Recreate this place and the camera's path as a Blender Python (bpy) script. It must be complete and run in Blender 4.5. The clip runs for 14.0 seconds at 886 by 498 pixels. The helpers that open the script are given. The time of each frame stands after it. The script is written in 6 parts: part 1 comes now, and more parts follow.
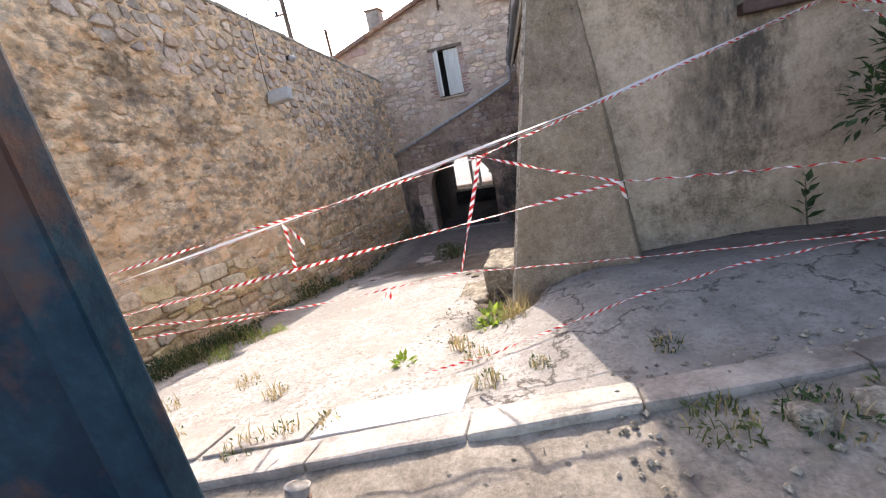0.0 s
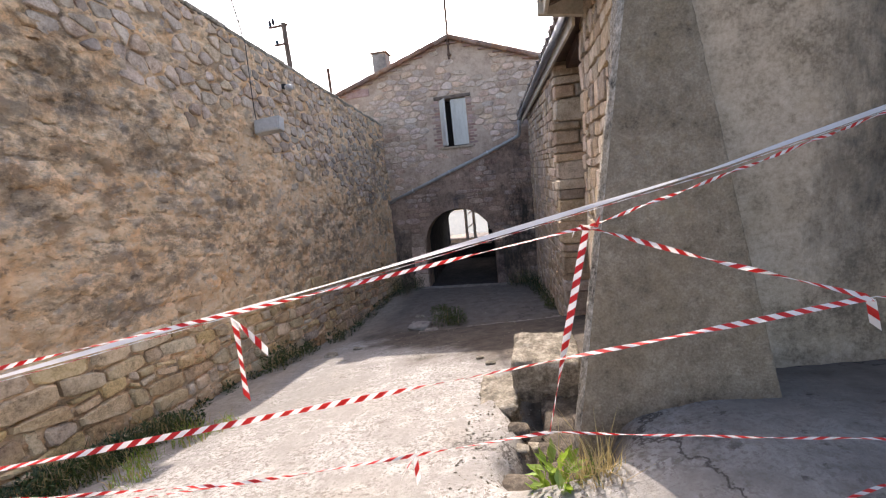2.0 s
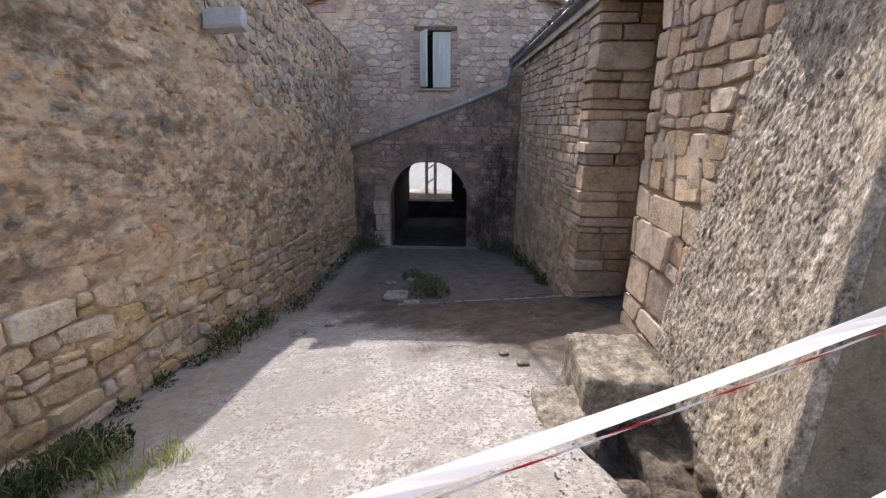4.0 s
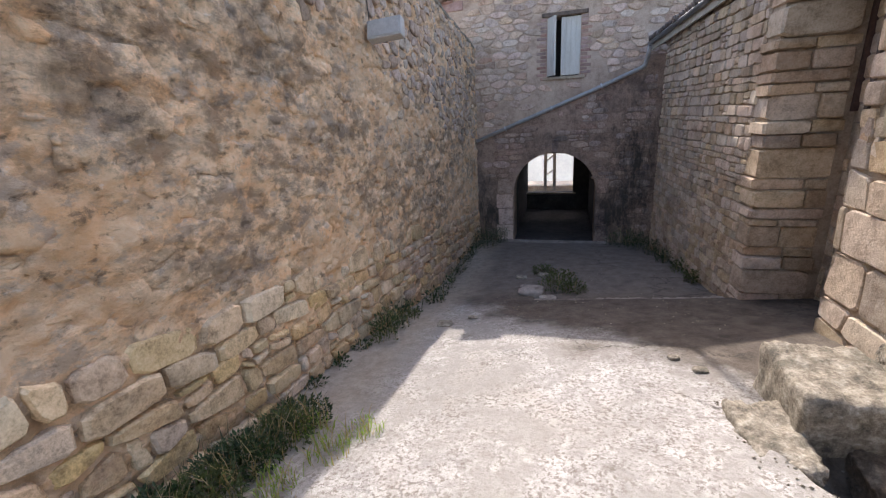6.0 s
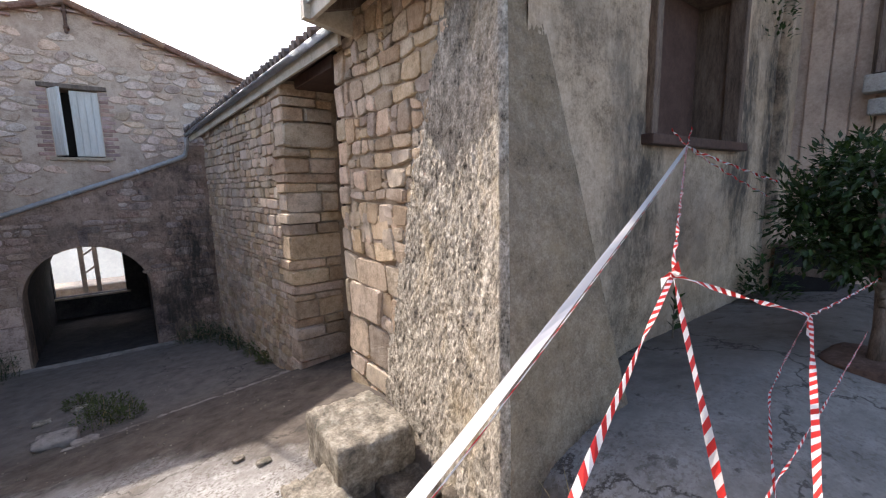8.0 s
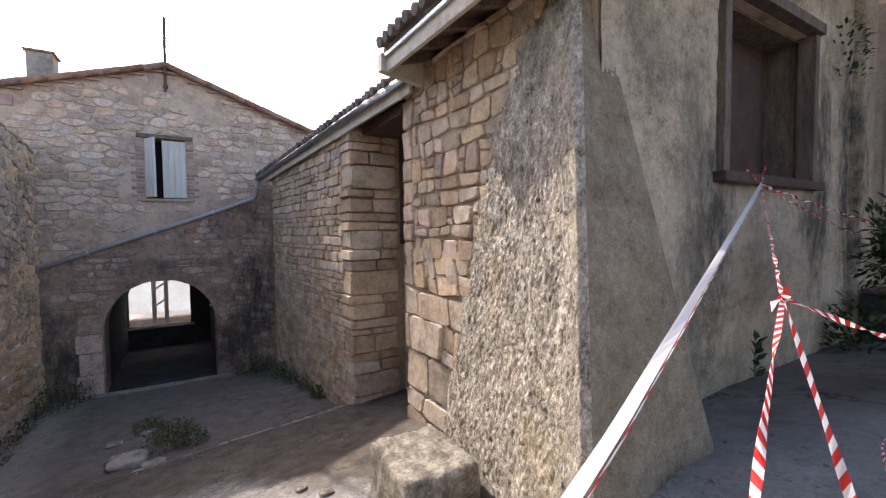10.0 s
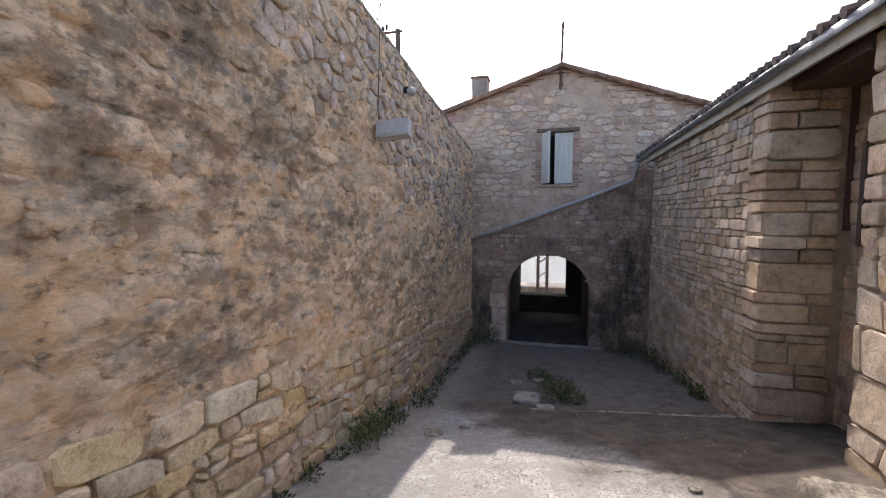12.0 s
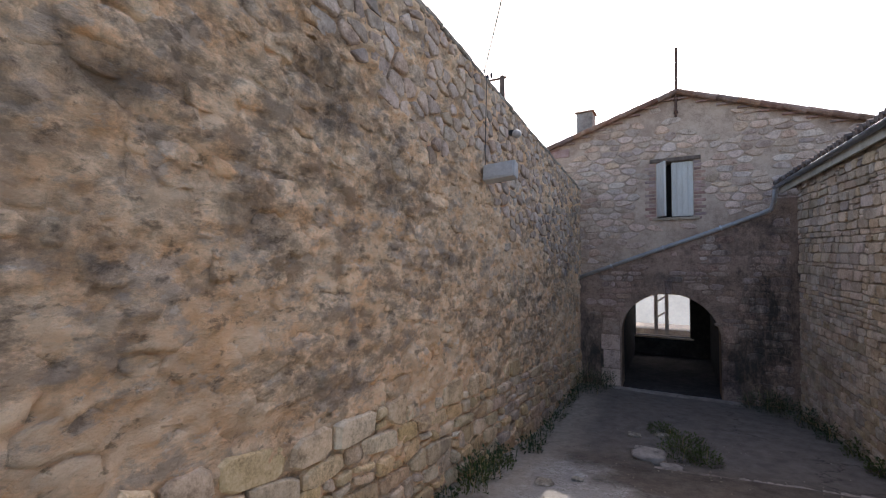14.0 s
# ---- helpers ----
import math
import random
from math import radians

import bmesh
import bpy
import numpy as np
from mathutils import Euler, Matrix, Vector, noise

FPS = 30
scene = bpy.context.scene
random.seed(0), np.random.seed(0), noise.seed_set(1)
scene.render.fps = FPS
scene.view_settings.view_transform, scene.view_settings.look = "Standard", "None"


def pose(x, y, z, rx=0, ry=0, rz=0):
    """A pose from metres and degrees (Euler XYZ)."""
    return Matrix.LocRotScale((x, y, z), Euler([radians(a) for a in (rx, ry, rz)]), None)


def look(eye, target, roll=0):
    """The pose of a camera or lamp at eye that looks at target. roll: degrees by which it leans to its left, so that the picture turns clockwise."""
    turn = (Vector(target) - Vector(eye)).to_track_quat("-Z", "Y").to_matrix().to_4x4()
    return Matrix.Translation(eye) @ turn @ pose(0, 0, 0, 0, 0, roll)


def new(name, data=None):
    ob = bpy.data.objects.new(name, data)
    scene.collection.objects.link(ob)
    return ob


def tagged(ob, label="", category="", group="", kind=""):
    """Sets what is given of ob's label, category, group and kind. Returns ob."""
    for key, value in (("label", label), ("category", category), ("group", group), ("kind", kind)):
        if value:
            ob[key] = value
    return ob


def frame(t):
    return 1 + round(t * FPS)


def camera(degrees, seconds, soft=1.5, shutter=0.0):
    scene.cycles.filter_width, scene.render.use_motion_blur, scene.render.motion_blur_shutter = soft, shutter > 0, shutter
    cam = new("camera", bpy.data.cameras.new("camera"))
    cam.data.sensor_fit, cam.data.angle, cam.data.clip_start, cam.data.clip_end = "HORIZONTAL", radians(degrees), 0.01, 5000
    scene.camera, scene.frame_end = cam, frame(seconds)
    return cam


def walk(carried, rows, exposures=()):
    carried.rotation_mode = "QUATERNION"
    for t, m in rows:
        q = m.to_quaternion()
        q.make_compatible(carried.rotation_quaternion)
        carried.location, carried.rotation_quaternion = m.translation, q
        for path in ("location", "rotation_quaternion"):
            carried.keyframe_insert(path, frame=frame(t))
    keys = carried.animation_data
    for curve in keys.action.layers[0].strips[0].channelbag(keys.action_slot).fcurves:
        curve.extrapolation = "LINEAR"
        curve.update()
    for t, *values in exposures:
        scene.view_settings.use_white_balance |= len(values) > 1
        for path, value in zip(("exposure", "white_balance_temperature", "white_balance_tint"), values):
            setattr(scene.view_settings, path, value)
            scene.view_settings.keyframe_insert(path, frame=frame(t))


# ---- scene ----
cam = camera(93.0, 14.0, soft=1.2)
PATH = [
    (0, (2.202, 2.004, 2.679), (1.701, 3.857, 2.116), -11.3),
    (0.5, (2.079, 2.286, 2.685), (2.002, 4.236, 2.246), -10.3),
    (1, (2.038, 2.705, 2.628), (1.941, 4.651, 2.18), -9.4),
    (1.5, (1.882, 2.952, 2.647), (1.745, 4.91, 2.263), -8.5),
    (2, (1.565, 3.152, 2.69), (1.174, 5.081, 2.338), -6.2),
    (2.2, (1.542, 3.344, 2.71), (1.051, 5.254, 2.377), -6.4),
    (4.3, (0.3, 4.326, 2.601), (0.329, 6.202, 1.908), 0.7),
    (4.5, (0.256, 4.377, 2.57), (0.331, 6.216, 1.785), 0.6),
    (5, (0.163, 4.389, 2.548), (0.128, 6.139, 1.581), -1.2),
    (5.5, (0.014, 4.238, 2.647), (-0.401, 6.038, 1.879), -5.6),
    (6, (-0.098, 4.156, 2.672), (-0.656, 5.98, 2.072), -3.6),
    (6.5, (-0.12, 4.184, 2.68), (-0.592, 6.056, 2.159), -1.6),
    (7, (0.023, 4.229, 2.676), (0.049, 6.187, 2.269), -1.7),
    (7.5, (0.137, 4.182, 2.707), (0.891, 6.006, 2.386), -1.6),
    (8, (0.353, 4.232, 2.737), (1.536, 5.816, 2.434), -1.2),
    (8.3, (0.387, 4.229, 2.74), (1.678, 5.732, 2.464), -1.3),
    (8.5, (0.372, 4.239, 2.736), (1.609, 5.786, 2.456), -1.1),
    (8.7, (0.329, 4.277, 2.708), (1.468, 5.902, 2.461), -1.2),
    (10.8, (0.031, 4.277, 2.645), (0.971, 6.042, 2.592), 1.0),
    (11, (0.005, 4.321, 2.635), (0.835, 6.138, 2.55), 2.4),
    (11.5, (-0.082, 4.385, 2.595), (0.233, 6.355, 2.454), 2.1),
    (12, (-0.226, 4.334, 2.624), (-0.749, 6.258, 2.467), 0.0),
    (12.5, (-0.248, 4.268, 2.653), (-1.033, 6.101, 2.495), 0.6),
    (13, (-0.239, 4.245, 2.657), (-1.091, 6.049, 2.51), 1.3),
    (13.5, (-0.238, 4.229, 2.64), (-1.102, 6.029, 2.528), 0.2),
    (14, (-0.25, 4.231, 2.676), (-1.221, 5.98, 2.69), -0.7),
]
walk(cam, [(t, look(eye, target, roll)) for t, eye, target, roll in PATH], exposures=[(0.0, 1.72, 6990, 17.5), (1.0, 1.6, 6940, 17.5), (2.2, 1.42, 6840, 17.5), (4.5, 1.2, 6440, 16.5), (5.2, 1.25, 6590, 16.5), (6.5, 1.48, 6440, 15.5), (7.5, 1.27, 6040, 14.5), (8.0, 1.46, 6540, 15.5), (8.5, 1.62, 6640, 15.5), (11.0, 1.32, 6590, 16.5), (11.5, 1.38, 6590, 16.5), (12.5, 1.08, 6540, 16.5), (14.0, 1.0, 6540, 16.5)])


# ---- world and sun ----
SUN_DIR = Vector((-0.218, 1.225, 1.0)).normalized()
world = bpy.data.worlds.new("sky_world")
scene.world = world
world.use_nodes = True
wn, wl = world.node_tree.nodes, world.node_tree.links
sky = wn.new("ShaderNodeTexSky")
sky.sky_type = "NISHITA"
sky.sun_disc = False
sky.sun_elevation = math.asin(SUN_DIR.z)
sky.sun_rotation = math.atan2(SUN_DIR.x, SUN_DIR.y)
sky.dust_density, sky.air_density = 2.5, 1.0
wl.new(sky.outputs[0], wn["Background"].inputs[0])
wn["Background"].inputs[1].default_value = 0.18
sun = new("sun", bpy.data.lights.new("sun", "SUN"))
sun.data.energy, sun.data.angle, sun.data.color = 2.45, radians(0.6), (1.0, 0.945, 0.86)
sun.matrix_world = look(SUN_DIR * 30, (0, 0, 0))


# ---- materials ----
def mat(name, colors, scale=6.0, fine=60.0, rough=0.9, bump=0.4, metal=0.0, vary=0.0, island=0.0, stains=None, stain_scale=0.7, stain_amt=0.5, cracks=0.0, spec=0.3, dist=0.01, stretch=(1, 1, 1), contrast=0.105):
    """Two scales of noise between the colours, an optional stain layer, relief from the fine noise."""
    m = bpy.data.materials.new(name)
    m.use_nodes = True
    n, l = m.node_tree.nodes, m.node_tree.links
    b = n["Principled BSDF"]
    b.inputs["Roughness"].default_value, b.inputs["Metallic"].default_value = rough, metal
    b.inputs["Specular IOR Level"].default_value = spec
    tc = n.new("ShaderNodeTexCoord")
    mp = n.new("ShaderNodeMapping")
    mp.inputs["Scale"].default_value = stretch
    l.new(tc.outputs["Object"], mp.inputs[0])
    co = mp.outputs[0]

    def tex(sc, detail=6.0, r=0.62):
        t = n.new("ShaderNodeTexNoise")
        t.inputs["Scale"].default_value, t.inputs["Detail"].default_value, t.inputs["Roughness"].default_value = sc, detail, r
        l.new(co, t.inputs["Vector"])
        return t.outputs[0]

    def mathn(op, a, v):
        x = n.new("ShaderNodeMath")
        x.operation = op
        l.new(a, x.inputs[0])
        if isinstance(v, (int, float)):
            x.inputs[1].default_value = v
        else:
            l.new(v, x.inputs[1])
        return x.outputs[0]

    big, small = tex(scale), tex(fine, 8.0, 0.7)
    mid = tex(math.sqrt(scale * fine), 7.0, 0.68)
    add = mathn("ADD", mathn("MULTIPLY", big, 0.36), mathn("ADD", mathn("MULTIPLY", mid, 0.3), mathn("MULTIPLY", small, 0.34)))
    ramp = n.new("ShaderNodeValToRGB")
    lo, hi = 0.5 - contrast, 0.5 + contrast
    while len(ramp.color_ramp.elements) < len(colors):
        ramp.color_ramp.elements.new(0.5)
    for i, c in enumerate(colors):
        e = ramp.color_ramp.elements[i]
        e.position = lo + (hi - lo) * i / max(1, len(colors) - 1)
        e.color = (*c, 1)
    l.new(add, ramp.inputs[0])
    col = ramp.outputs[0]

    def mix(fac, a, c, blend="MIX"):
        x = n.new("ShaderNodeMix")
        x.data_type, x.blend_type = "RGBA", blend
        if isinstance(fac, (int, float)):
            x.inputs[0].default_value = fac
        else:
            l.new(fac, x.inputs[0])
        l.new(a, x.inputs[6])
        if isinstance(c, tuple):
            x.inputs[7].default_value = (*c, 1)
        else:
            l.new(c, x.inputs[7])
        return x.outputs[2]

    if stains:
        for k, sc in enumerate(stains):
            s1 = tex(stain_scale * (1.0 + 0.9 * k), 7.0, 0.68)
            f = n.new("ShaderNodeMapRange")
            f.inputs[1].default_value, f.inputs[2].default_value, f.inputs[4].default_value = 0.52, 0.66, stain_amt
            l.new(s1, f.inputs[0])
            col = mix(f.outputs[0], col, sc)
    height = add
    if cracks:
        v = n.new("ShaderNodeTexVoronoi")
        v.feature = "DISTANCE_TO_EDGE"
        v.inputs["Scale"].default_value = 0.75
        w = n.new("ShaderNodeVectorMath")
        w.operation = "MULTIPLY_ADD"
        t = n.new("ShaderNodeTexNoise")
        t.inputs["Scale"].default_value, t.inputs["Detail"].default_value = 2.2, 6.0
        l.new(co, t.inputs["Vector"])
        l.new(t.outputs[1], w.inputs[0])
        w.inputs[1].default_value = (0.9, 0.9, 0.9)
        l.new(co, w.inputs[2])
        l.new(w.outputs[0], v.inputs["Vector"])
        f = n.new("ShaderNodeMapRange")
        f.inputs[1].default_value, f.inputs[2].default_value, f.inputs[3].default_value, f.inputs[4].default_value = 0.002, 0.012, cracks, 0.0
        l.new(v.outputs[0], f.inputs[0])
        patch = n.new("ShaderNodeMapRange")
        patch.inputs[1].default_value, patch.inputs[2].default_value = 0.45, 0.6
        l.new(tex(0.6, 2.0), patch.inputs[0])
        col = mix(mathn("MULTIPLY", f.outputs[0], patch.outputs[0]), col, (0.05, 0.045, 0.04))
    if vary or island:
        hs = n.new("ShaderNodeHueSaturation")
        if vary:
            src = n.new("ShaderNodeObjectInfo").outputs["Random"]
        else:
            src = n.new("ShaderNodeNewGeometry").outputs["Random Per Island"]
        amt = vary or island
        r = n.new("ShaderNodeMapRange")
        r.inputs[3].default_value, r.inputs[4].default_value = 1 - amt, 1 + amt * 0.8
        l.new(src, r.inputs[0])
        l.new(r.outputs[0], hs.inputs["Value"])
        r2 = n.new("ShaderNodeMapRange")
        r2.inputs[3].default_value, r2.inputs[4].default_value = 0.484, 0.502
        wob = mathn("FRACT", mathn("MULTIPLY", src, 7.31), 0)
        l.new(wob, r2.inputs[0])
        l.new(r2.outputs[0], hs.inputs["Hue"])
        r3 = n.new("ShaderNodeMapRange")
        r3.inputs[3].default_value, r3.inputs[4].default_value = 0.8, 1.2
        l.new(mathn("FRACT", mathn("MULTIPLY", src, 13.7), 0), r3.inputs[0])
        l.new(r3.outputs[0], hs.inputs["Saturation"])
        l.new(col, hs.inputs["Color"])
        col = hs.outputs[0]
    l.new(col, b.inputs["Base Color"])
    if bump:
        bp = n.new("ShaderNodeBump")
        bp.inputs["Strength"].default_value, bp.inputs["Distance"].default_value = bump, dist
        l.new(height, bp.inputs["Height"])
        l.new(bp.outputs[0], b.inputs["Normal"])
    return m


M_STONE_L = mat("rubble_stone", [(0.29, 0.205, 0.11), (0.64, 0.475, 0.27), (0.80, 0.635, 0.40)], 5, 52, 0.92, 1.0, vary=0.16, stains=[(0.17, 0.125, 0.09)], stain_scale=2.0, stain_amt=0.5, dist=0.02)
M_STONE_LJ = mat("rubble_stone_far", [(0.25, 0.17, 0.10), (0.58, 0.42, 0.25), (0.74, 0.575, 0.38)], 6, 52, 0.92, 1.0, island=0.2, stains=[(0.15, 0.115, 0.09)], stain_scale=0.9, stain_amt=0.6, dist=0.02)
M_STONE_T = mat("greyed_rubble_stone", [(0.22, 0.165, 0.115), (0.50, 0.39, 0.28), (0.66, 0.545, 0.42)], 6, 52, 0.92, 1.0, island=0.22, stains=[(0.15, 0.12, 0.10)], stain_scale=0.9, stain_amt=0.6, dist=0.02)
M_HOUSE = mat("house_mortar", [(0.29, 0.205, 0.15), (0.50, 0.375, 0.28), (0.60, 0.475, 0.365)], 2.4, 40, 0.95, 0.7, stains=[(0.26, 0.17, 0.13)], stain_scale=0.8, stain_amt=0.5, dist=0.02)
M_STONE_H = mat("house_stone", [(0.26, 0.18, 0.13), (0.54, 0.41, 0.305), (0.67, 0.54, 0.42)], 5, 40, 0.92, 0.6, vary=0.25, dist=0.02)
M_STONE_HJ = mat("house_stone_far", [(0.26, 0.18, 0.13), (0.54, 0.41, 0.305), (0.67, 0.54, 0.42)], 5, 40, 0.92, 0.6, island=0.25, dist=0.02)
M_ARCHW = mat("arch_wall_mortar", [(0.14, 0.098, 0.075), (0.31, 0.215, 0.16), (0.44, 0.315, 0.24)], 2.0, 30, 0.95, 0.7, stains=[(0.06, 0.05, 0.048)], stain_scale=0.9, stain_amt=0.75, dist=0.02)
# Near-black passage surfaces: the shade inside the vault is in this colour.
M_PASSAGE_SHADE = mat("shaded_passage_plaster", [(0.022, 0.02, 0.02), (0.05, 0.044, 0.042), (0.085, 0.074, 0.068)], 2.0, 30, 0.95, 0.7)
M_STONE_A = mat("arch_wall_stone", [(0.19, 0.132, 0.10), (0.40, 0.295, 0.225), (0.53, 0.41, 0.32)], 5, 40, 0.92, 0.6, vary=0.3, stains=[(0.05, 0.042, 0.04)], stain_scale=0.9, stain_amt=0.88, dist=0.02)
M_DRESSED = mat("dressed_limestone", [(0.30, 0.225, 0.143), (0.545, 0.424, 0.282), (0.685, 0.568, 0.413)], 4, 50, 0.9, 1.0, vary=0.26, stains=[(0.26, 0.19, 0.12)], stain_scale=2.2, stain_amt=0.6, dist=0.03)
M_DRESSED_J = mat("dressed_limestone_far", [(0.27, 0.205, 0.14), (0.49, 0.385, 0.27), (0.62, 0.515, 0.385)], 4, 50, 0.9, 1.0, island=0.24, stains=[(0.24, 0.18, 0.12)], stain_scale=2.2, stain_amt=0.6, dist=0.03)
M_JOINT = mat("lime_joint", [(0.25, 0.19, 0.13), (0.40, 0.315, 0.225), (0.50, 0.405, 0.30)], 4, 40, 0.95, 0.6, dist=0.02)
M_PLASTER = mat("grey_cement_render", [(0.22, 0.165, 0.112), (0.47, 0.36, 0.255), (0.60, 0.475, 0.355)], 2.2, 44, 0.95, 1.0, stains=[(0.27, 0.225, 0.18), (0.46, 0.34, 0.225)], stain_scale=0.9, stain_amt=0.6, dist=0.02)
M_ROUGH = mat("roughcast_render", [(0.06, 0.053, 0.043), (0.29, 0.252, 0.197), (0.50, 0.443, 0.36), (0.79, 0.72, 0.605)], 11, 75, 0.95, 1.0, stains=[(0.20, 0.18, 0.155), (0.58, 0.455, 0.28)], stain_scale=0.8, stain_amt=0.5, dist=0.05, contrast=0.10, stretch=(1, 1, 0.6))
# Browner copy of the roughcast, darkened for the unlit front of the buttress.
M_ROUGH_SHADED = mat("shaded_brown_roughcast", [(0.11, 0.082, 0.055), (0.23, 0.175, 0.118), (0.32, 0.248, 0.172), (0.45, 0.36, 0.26)], 4, 70, 0.95, 1.0, stains=[(0.12, 0.10, 0.08), (0.38, 0.28, 0.165)], stain_scale=0.8, stain_amt=0.4, dist=0.03, contrast=0.12)
M_DARKC = mat("dark_concrete", [(0.17, 0.15, 0.13), (0.30, 0.265, 0.23), (0.40, 0.36, 0.31)], 1.6, 26, 0.93, 0.7, stains=[(0.11, 0.09, 0.07)], stain_scale=0.9, stain_amt=0.8, cracks=0.6, dist=0.012)
M_ROAD = mat("rough_road", [(0.12, 0.102, 0.083), (0.22, 0.193, 0.157), (0.33, 0.295, 0.245)], 3, 45, 0.95, 0.9, stains=[(0.18, 0.15, 0.11)], stain_scale=1.4, stain_amt=0.6, dist=0.02)
M_KERB = mat("kerb_stone", [(0.22, 0.20, 0.175), (0.37, 0.345, 0.305), (0.48, 0.45, 0.405)], 3, 50, 0.9, 0.9, vary=0.08, dist=0.02, stains=[(0.26, 0.23, 0.19)], stain_scale=2.0, stain_amt=0.6)
M_SLAB = mat("white_stone_slab", [(0.62, 0.60, 0.56), (0.72, 0.70, 0.66), (0.78, 0.76, 0.72)], 3, 60, 0.85, 0.3, vary=0.14)
M_ROCK = mat("lichened_rock", [(0.10, 0.088, 0.07), (0.27, 0.235, 0.18), (0.50, 0.46, 0.38)], 7, 45, 0.95, 1.0, stains=[(0.10, 0.095, 0.07)], stain_scale=3, stain_amt=0.6, dist=0.03)
# Darker copy of the rock, for stones in the shade of block and buttress.
M_SHADED_ROCK = mat("shaded_damp_rubble", [(0.045, 0.036, 0.027), (0.12, 0.098, 0.074), (0.23, 0.195, 0.15)], 7, 45, 0.95, 1.0, stains=[(0.05, 0.042, 0.032)], stain_scale=3, stain_amt=0.6, dist=0.03)
M_TILE = mat("terracotta_tile", [(0.15, 0.095, 0.07), (0.27, 0.17, 0.12), (0.36, 0.27, 0.21)], 6, 50, 0.9, 0.4, vary=0.3)
M_TILE_DARK = mat("weathered_tile", [(0.07, 0.06, 0.055), (0.15, 0.12, 0.10), (0.24, 0.19, 0.15)], 6, 50, 0.9, 0.4, vary=0.3)
M_BRICK = mat("old_brick", [(0.25, 0.16, 0.125), (0.37, 0.25, 0.20), (0.46, 0.35, 0.29)], 6, 50, 0.9, 0.5, vary=0.25)
M_SHUTTER = mat("cream_painted_wood", [(0.50, 0.47, 0.40), (0.62, 0.59, 0.52), (0.68, 0.66, 0.60)], 5, 60, 0.6, 0.2, stretch=(4, 4, 0.6))
M_WOOD = mat("dark_weathered_wood", [(0.06, 0.045, 0.035), (0.14, 0.10, 0.075), (0.22, 0.17, 0.13)], 4, 50, 0.75, 0.4, stretch=(3, 3, 0.5))
M_BROWN = mat("brown_painted_wood", [(0.05, 0.03, 0.025), (0.085, 0.05, 0.04), (0.12, 0.075, 0.06)], 4, 50, 0.55, 0.2)
M_FASCIA = mat("cream_fascia_board", [(0.36, 0.32, 0.25), (0.50, 0.45, 0.36), (0.58, 0.53, 0.44)], 3, 50, 0.7, 0.3, stains=[(0.25, 0.2, 0.14)], stain_scale=2, stain_amt=0.5)
M_ZINC = mat("grey_zinc", [(0.34, 0.35, 0.36), (0.48, 0.49, 0.50), (0.56, 0.57, 0.58)], 4, 50, 0.45, 0.1, metal=0.6)
M_PIPE = mat("pale_grey_pipe", [(0.25, 0.24, 0.23), (0.34, 0.33, 0.32), (0.40, 0.39, 0.38)], 4, 50, 0.6, 0.1)
M_IRON = mat("rusty_iron", [(0.05, 0.035, 0.03), (0.12, 0.07, 0.05), (0.20, 0.12, 0.08)], 8, 60, 0.75, 0.4, metal=0.3)
M_BLUE = mat("blue_painted_steel", [(0.005, 0.016, 0.030), (0.008, 0.028, 0.048), (0.016, 0.048, 0.068)], 4, 50, 0.6, 0.3, spec=0.12, stains=[(0.10, 0.045, 0.025)], stain_scale=5, stain_amt=0.7)
# Near-black colour for sheets that stand for unlit rooms behind windows.
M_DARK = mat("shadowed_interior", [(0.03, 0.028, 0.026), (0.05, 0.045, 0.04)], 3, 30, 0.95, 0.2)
M_RED = mat("red_plastic", [(0.62, 0.035, 0.03), (0.72, 0.06, 0.05)], 5, 30, 0.4, 0.0)
M_WHITE = mat("white_plastic", [(0.87, 0.85, 0.83), (0.93, 0.91, 0.89)], 5, 30, 0.4, 0.0)
M_LAMP = mat("grey_lamp_housing", [(0.36, 0.345, 0.32), (0.48, 0.465, 0.44)], 6, 40, 0.5, 0.1)
M_BLACK = mat("black_plastic", [(0.015, 0.015, 0.017), (0.03, 0.03, 0.032)], 6, 40, 0.5, 0.1)
M_SHEET = mat("milky_plastic_sheet", [(0.24, 0.27, 0.29), (0.42, 0.45, 0.47)], 2, 10, 0.5, 0.2)
M_LEAF = mat("weed_leaf", [(0.035, 0.052, 0.018), (0.07, 0.095, 0.03), (0.13, 0.145, 0.055)], 9, 40, 0.6, 0.1, island=0.4)
M_LEAF_BRIGHT = mat("fig_leaf", [(0.10, 0.19, 0.03), (0.17, 0.28, 0.05), (0.24, 0.34, 0.07)], 9, 40, 0.5, 0.1, island=0.25)
M_STRAW = mat("dry_grass", [(0.26, 0.20, 0.09), (0.38, 0.30, 0.15), (0.46, 0.38, 0.21)], 9, 40, 0.8, 0.1, island=0.3)
M_DARKLEAF = mat("dark_evergreen_leaf", [(0.015, 0.03, 0.012), (0.03, 0.06, 0.02), (0.06, 0.10, 0.03)], 9, 40, 0.45, 0.1, island=0.4)
M_BARK = mat("grey_bark", [(0.08, 0.065, 0.05), (0.16, 0.13, 0.10), (0.24, 0.20, 0.16)], 8, 50, 0.95, 0.8)
M_PINK = mat("pink_lime_render", [(0.34, 0.25, 0.19), (0.50, 0.385, 0.30), (0.60, 0.48, 0.385)], 1.5, 26, 0.95, 0.5, stains=[(0.30, 0.225, 0.17)], stain_scale=1.2, stain_amt=0.4)


